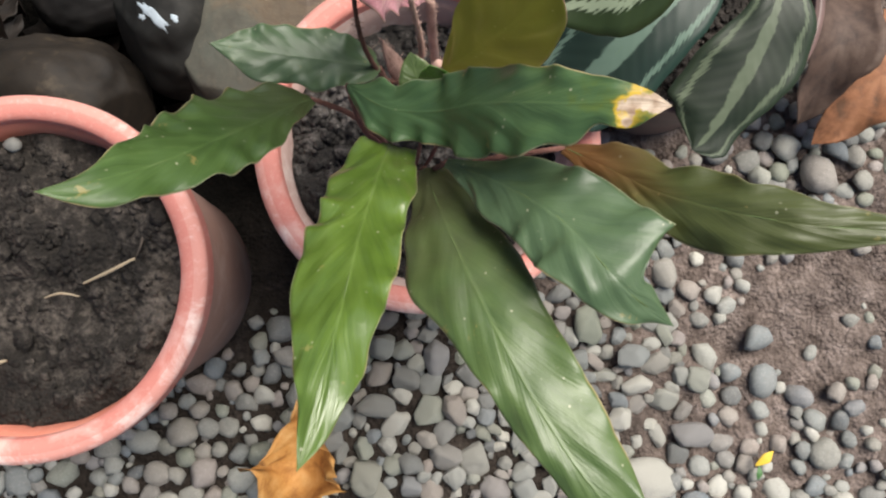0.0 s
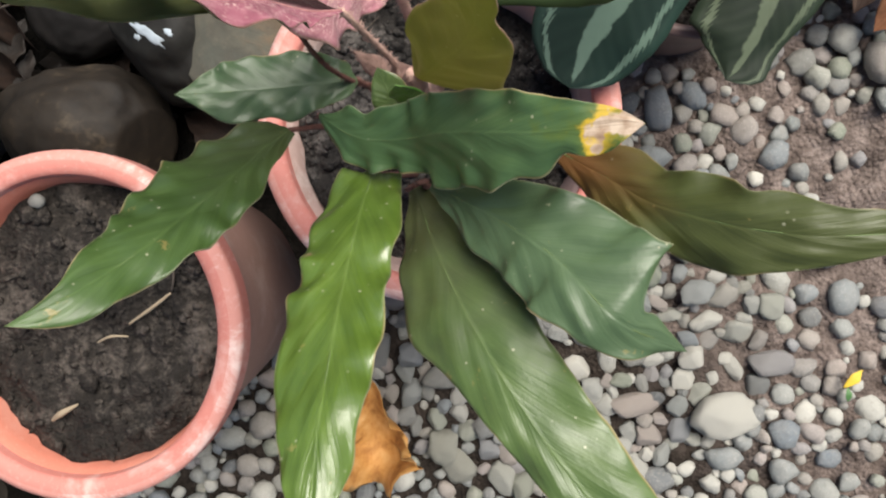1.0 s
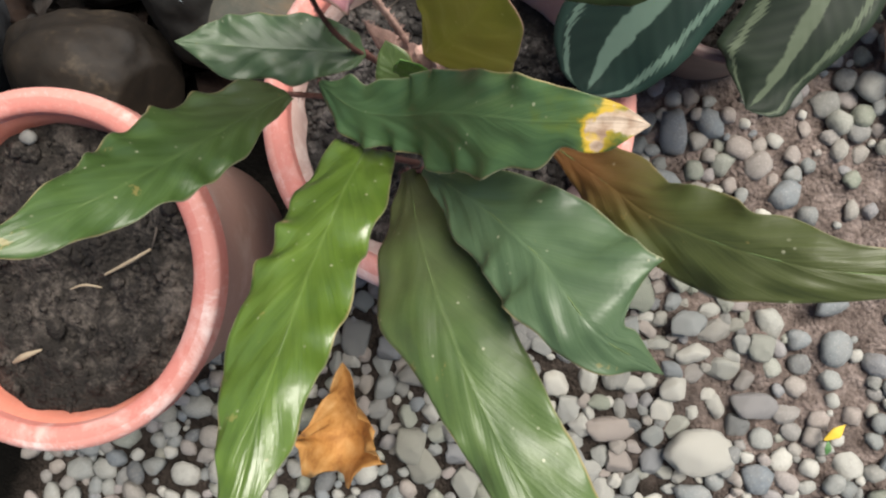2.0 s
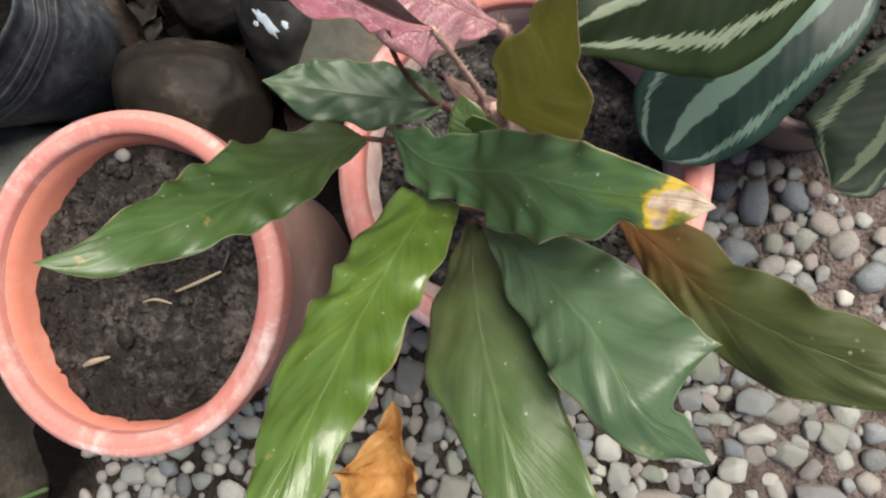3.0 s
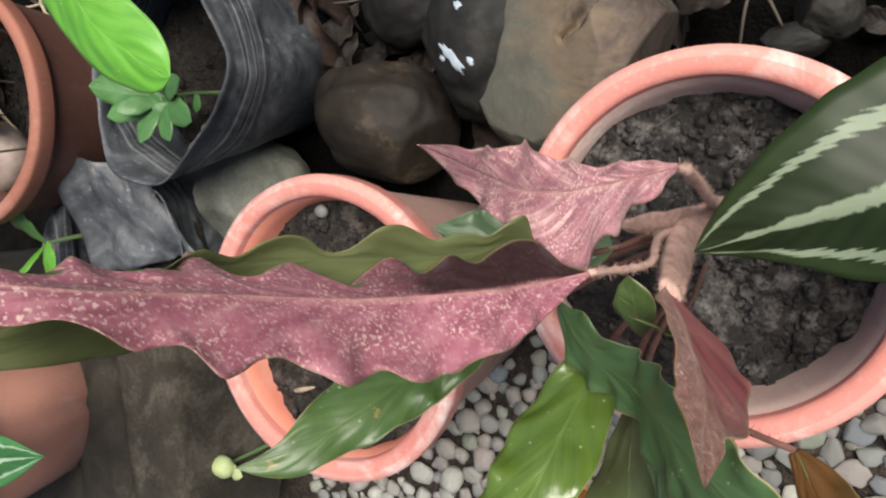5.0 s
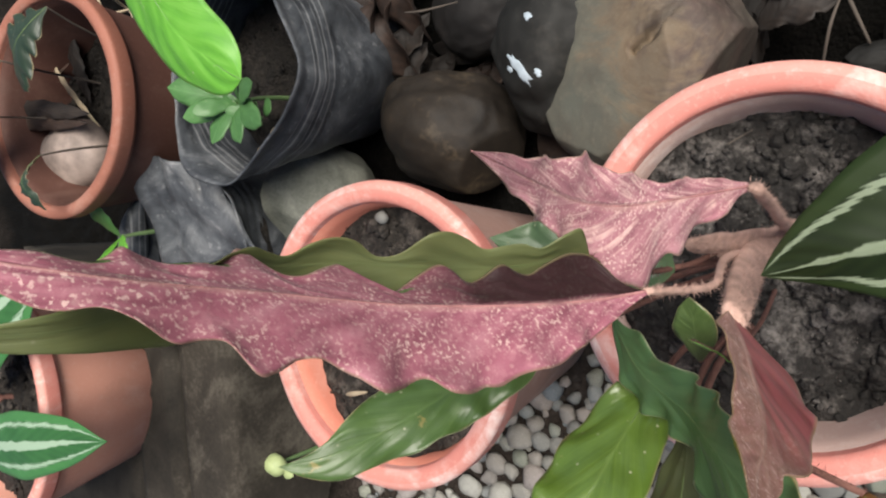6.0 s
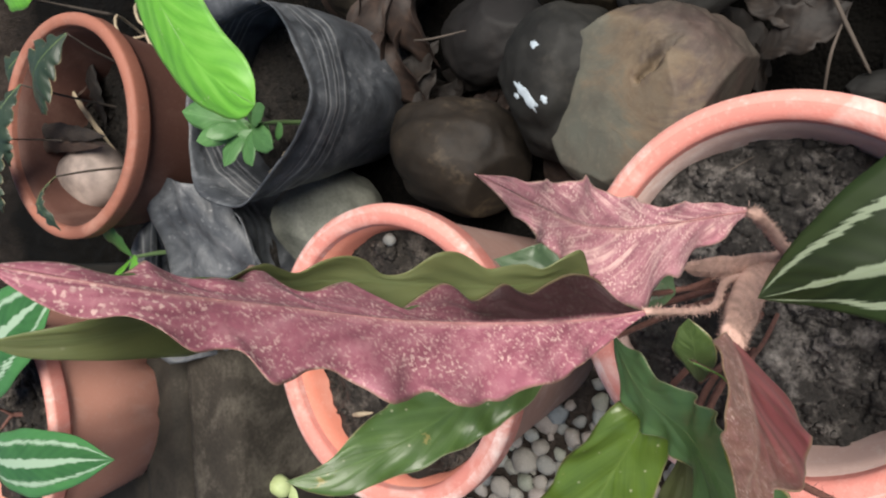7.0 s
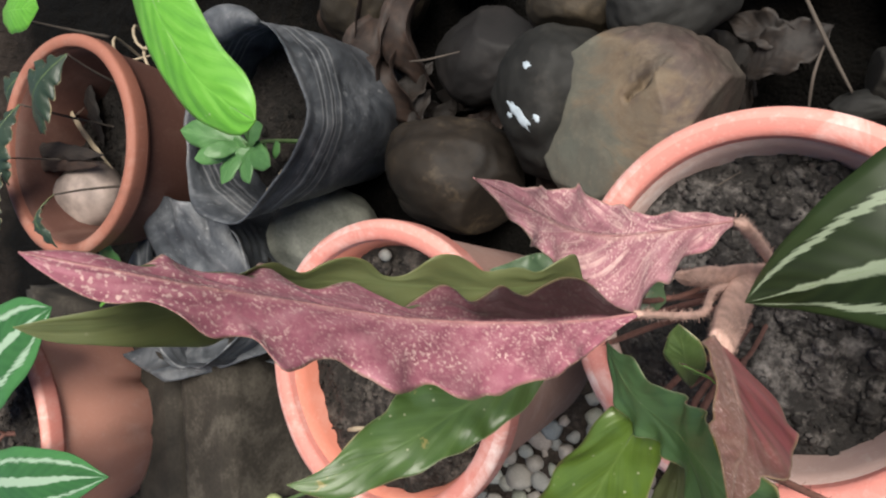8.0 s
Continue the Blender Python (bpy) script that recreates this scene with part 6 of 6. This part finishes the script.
twig("short straw scrap on the pot soil", [(-0.252, -0.110, 0.206), (-0.240, -0.107, 0.2085), (-0.229, -0.109, 0.206)], [0.0006, 0.0010, 0.0005], M_STRAW)
twig("pale wood chip on the pot soil", [(-0.298, -0.160, 0.204), (-0.287, -0.155, 0.208), (-0.276, -0.151, 0.205)], [0.0012, 0.0024, 0.0008], M_STRAW)
twig("thin straw in the planted pot", [(-0.060, 0.055, 0.158), (-0.045, 0.070, 0.162), (-0.030, 0.083, 0.158)], [0.0003, 0.0005, 0.0003], M_TWIG)
for i, (x, y, z) in enumerate(((-0.910, 0.190, 0.03), (-0.86, 0.205, 0.03), (-0.83, 0.175, 0.03))):
    twig("thin pale root over the soil", [(x - 0.05, y, z - 0.02), (x - 0.02, y + 0.02, z + 0.05), (x + 0.03, y - 0.015, z + 0.06), (x + 0.07, y + 0.03, z - 0.02)], [0.002, 0.0024, 0.0018, 0.001], M_STRAW, "roots")
bm = moved(stone_mesh((0.006, 0.005, 0.004), 51, 2, 0.2), pose(-0.276, -0.008, 0.207))
solo("stone_chip", bm, plain("pale chip", (0.15, 0.15, 0.14)), "pale stone chip on the pot soil", "stone", (-0.276, -0.008, 0.207))
for i, (x, y, a, m, k) in enumerate(((0.306, -0.259, 40, M_YELLOW, 1.0), (0.285, 0.045, 70, M_YELLOW, 0.7), (0.300, -0.272, 85, M_SEEDLING, 0.6))):
    c, d, z = math.cos(radians(a)) * 0.011 * k, math.sin(radians(a)) * 0.011 * k, 0.014
    rows = [(x - c, y - d, z, 0.0005, 0.0005), (x, y, z + 0.003, 0.0045 * k, 0.0045 * k), (x + c, y + d, z + 0.001, 0, 0)]
    solo("leaf_scrap", blade(rows, seed=500 + i, nu=10, nv=3, wave=0.0006, waves=2), [m, m], "bright yellow leaf scrap on the gravel" if m is M_YELLOW else "green leaf scrap on the gravel", "leaf", (x, y, z))


# ---- pebbles, laid last ----
NEAR_BY = ((0.198, -0.281, 0.033, 0.023), (0.118, -0.264, 0.022, 0.014), (0.315, -0.192, 0.015, 0.019), (0.243, -0.242, 0.019, 0.015), (0.271, -0.249, 0.014, 0.013),
           (0.187, -0.166, 0.018, 0.012), (0.252, -0.187, 0.013, 0.012), (0.178, -0.224, 0.012, 0.014), (0.165, -0.185, 0.014, 0.008), (0.166, -0.244, 0.014, 0.011),
           (0.284, -0.183, 0.011, 0.009), (0.287, -0.205, 0.011, 0.011), (0.246, -0.305, 0.014, 0.017), (0.191, -0.322, 0.016, 0.014), (0.129, -0.294, 0.014, 0.012),
           (0.132, -0.338, 0.020, 0.013), (0.102, -0.218, 0.010, 0.013), (0.073, -0.221, 0.011, 0.016), (0.086, -0.244, 0.012, 0.013), (0.111, -0.238, 0.010, 0.008),
           (0.147, -0.135, 0.013, 0.024), (0.222, -0.087, 0.013, 0.017))
FARTHER = ((-0.053, -0.214, 0.019, 0.013), (-0.075, -0.154, 0.015, 0.012), (-0.078, -0.190, 0.013, 0.013), (-0.051, -0.302, 0.016, 0.018), (-0.018, -0.290, 0.013, 0.012),
           (-0.035, -0.271, 0.012, 0.011), (-0.060, -0.279, 0.017, 0.017), (-0.103, -0.333, 0.014, 0.012), (0.367, 0.005, 0.019, 0.023), (0.334, 0.010, 0.012, 0.012),
           (0.305, 0.019, 0.013, 0.012), (0.276, 0.026, 0.012, 0.011), (-0.024, -0.189, 0.015, 0.013), (-0.216, -0.279, 0.017, 0.018), (-0.179, -0.282, 0.016, 0.013),
           (-0.272, -0.248, 0.016, 0.013), (-0.109, -0.177, 0.016, 0.019), (0.179, 0.001, 0.014, 0.024), (0.251, -0.030, 0.014, 0.014))


def pebble_share(x, y):
    """How thickly the pebbles lie."""
    if x < -0.44 and y < -0.10:
        return 0.12
    if x < -0.07 and y > -0.125:
        return 0.0
    if y < -0.10 - 0.42 * max(0.0, x - 0.10):
        lean = max(0.0, x - 0.16)
        return max(0.28, 1.0 - 3.6 * lean + 0.8 * noise.noise(Vector((x * 14, y * 14, 3))) * (lean > 0))
    if math.hypot(x, y) < 0.178 and x > 0.08 and y < 0.0:
        return 0.85
    if 0.12 < x < 0.235 and -0.16 < y < 0.02:
        return 0.75
    if 0.12 < x < 0.30 and -0.14 < y < 0.04:
        return 0.22
    if math.hypot(x - 0.37, y - 0.04) < 0.065:
        return 0.75
    if y > 0.03 and x < 0.28:
        return 0.0
    return max(0.02, 0.45 * noise.noise(Vector((x * 17, y * 17, 11.0))))


def clear_of_pots(x, y, r):
    return all(math.hypot(x - a, y - b) > q + r * 0.6 for a, b, q in ((-0.2597, -0.0968, 0.09), (0, 0, 0.092), (-0.488, -0.028, 0.05), (0.205, 0.118, 0.076), (-0.60, -0.086, 0.07))) and not (x < -0.47 and y < -0.16)


pebbles = []


def try_pebble(x, y, rx, ry, turn, close=0.70):
    r = (rx + ry) / 2
    if not clear_of_pots(x, y, r):
        return
    for px, py, pr in ((p[0], p[1], (p[2] + p[3]) / 2) for p in pebbles):
        if abs(px - x) < 0.06 and (px - x) ** 2 + (py - y) ** 2 < ((r + pr) * close) ** 2:
            return
    pebbles.append((x, y, rx, ry, turn))


for x, y, rx, ry in NEAR_BY + FARTHER:
    try_pebble(x, y, rx * 0.98, ry * 0.98, 0.0, 0.6)
cast = random.Random(11)
for low, high, count in ((0.0120, 0.0160, 900), (0.0090, 0.0120, 5200), (0.0062, 0.0090, 11000), (0.0035, 0.0060, 4500)):
    for _ in range(count):
        x, y = cast.uniform(-0.62, 0.55), cast.uniform(-0.62, 0.16)
        if cast.random() < pebble_share(x, y):
            r, k = cast.uniform(low, high), cast.uniform(0.8, 1.0)
            try_pebble(x, y, r / k ** 0.5, r * k, cast.uniform(0, 180))

SHAPES = []
for i in range(28):
    SHAPES.append(mesh_of("pebble", stone_mesh((1.07, 1.07, 1.07), 60 + i, 3 if i < 14 else 2, 0.38, 10, 0.58), M_PEBBLE))
order = sorted(range(len(pebbles)), key=lambda i: (pebbles[i][0] - 0.06) ** 2 * 0.6 + (pebbles[i][1] + 0.19) ** 2)
rest_v, rest_f = [], []
for rank, i in enumerate(order):
    x, y, rx, ry, turn = pebbles[i]
    rz = min(rx, ry) * cast.uniform(0.62, 0.85)
    m = Matrix.LocRotScale((x, y, ground_height(x, y) + rz * cast.uniform(0.15, 0.65)), Euler((cast.uniform(-0.25, 0.25), cast.uniform(-0.25, 0.25), radians(turn))), (rx, ry, rz))
    shape = SHAPES[cast.randrange(14) + (14 if rank >= 300 else 0)]
    if rank < 300:
        ob = new("pebble", shape)
        ob.parent, ob.matrix_basis = ground, m
    else:
        k = len(rest_v)
        rest_v += [tuple(m @ v.co) for v in shape.vertices]
        rest_f += [tuple(k + v for v in p.vertices) for p in shape.polygons]
me = bpy.data.meshes.new("gravel")
me.from_pydata(rest_v, [], rest_f)
me.materials.append(M_PEBBLE)
me.polygons.foreach_set("use_smooth", [True] * len(rest_f))
tagged(new("gravel", me), "loose rounded grey and tan river gravel", "gravel", kind="stuff")
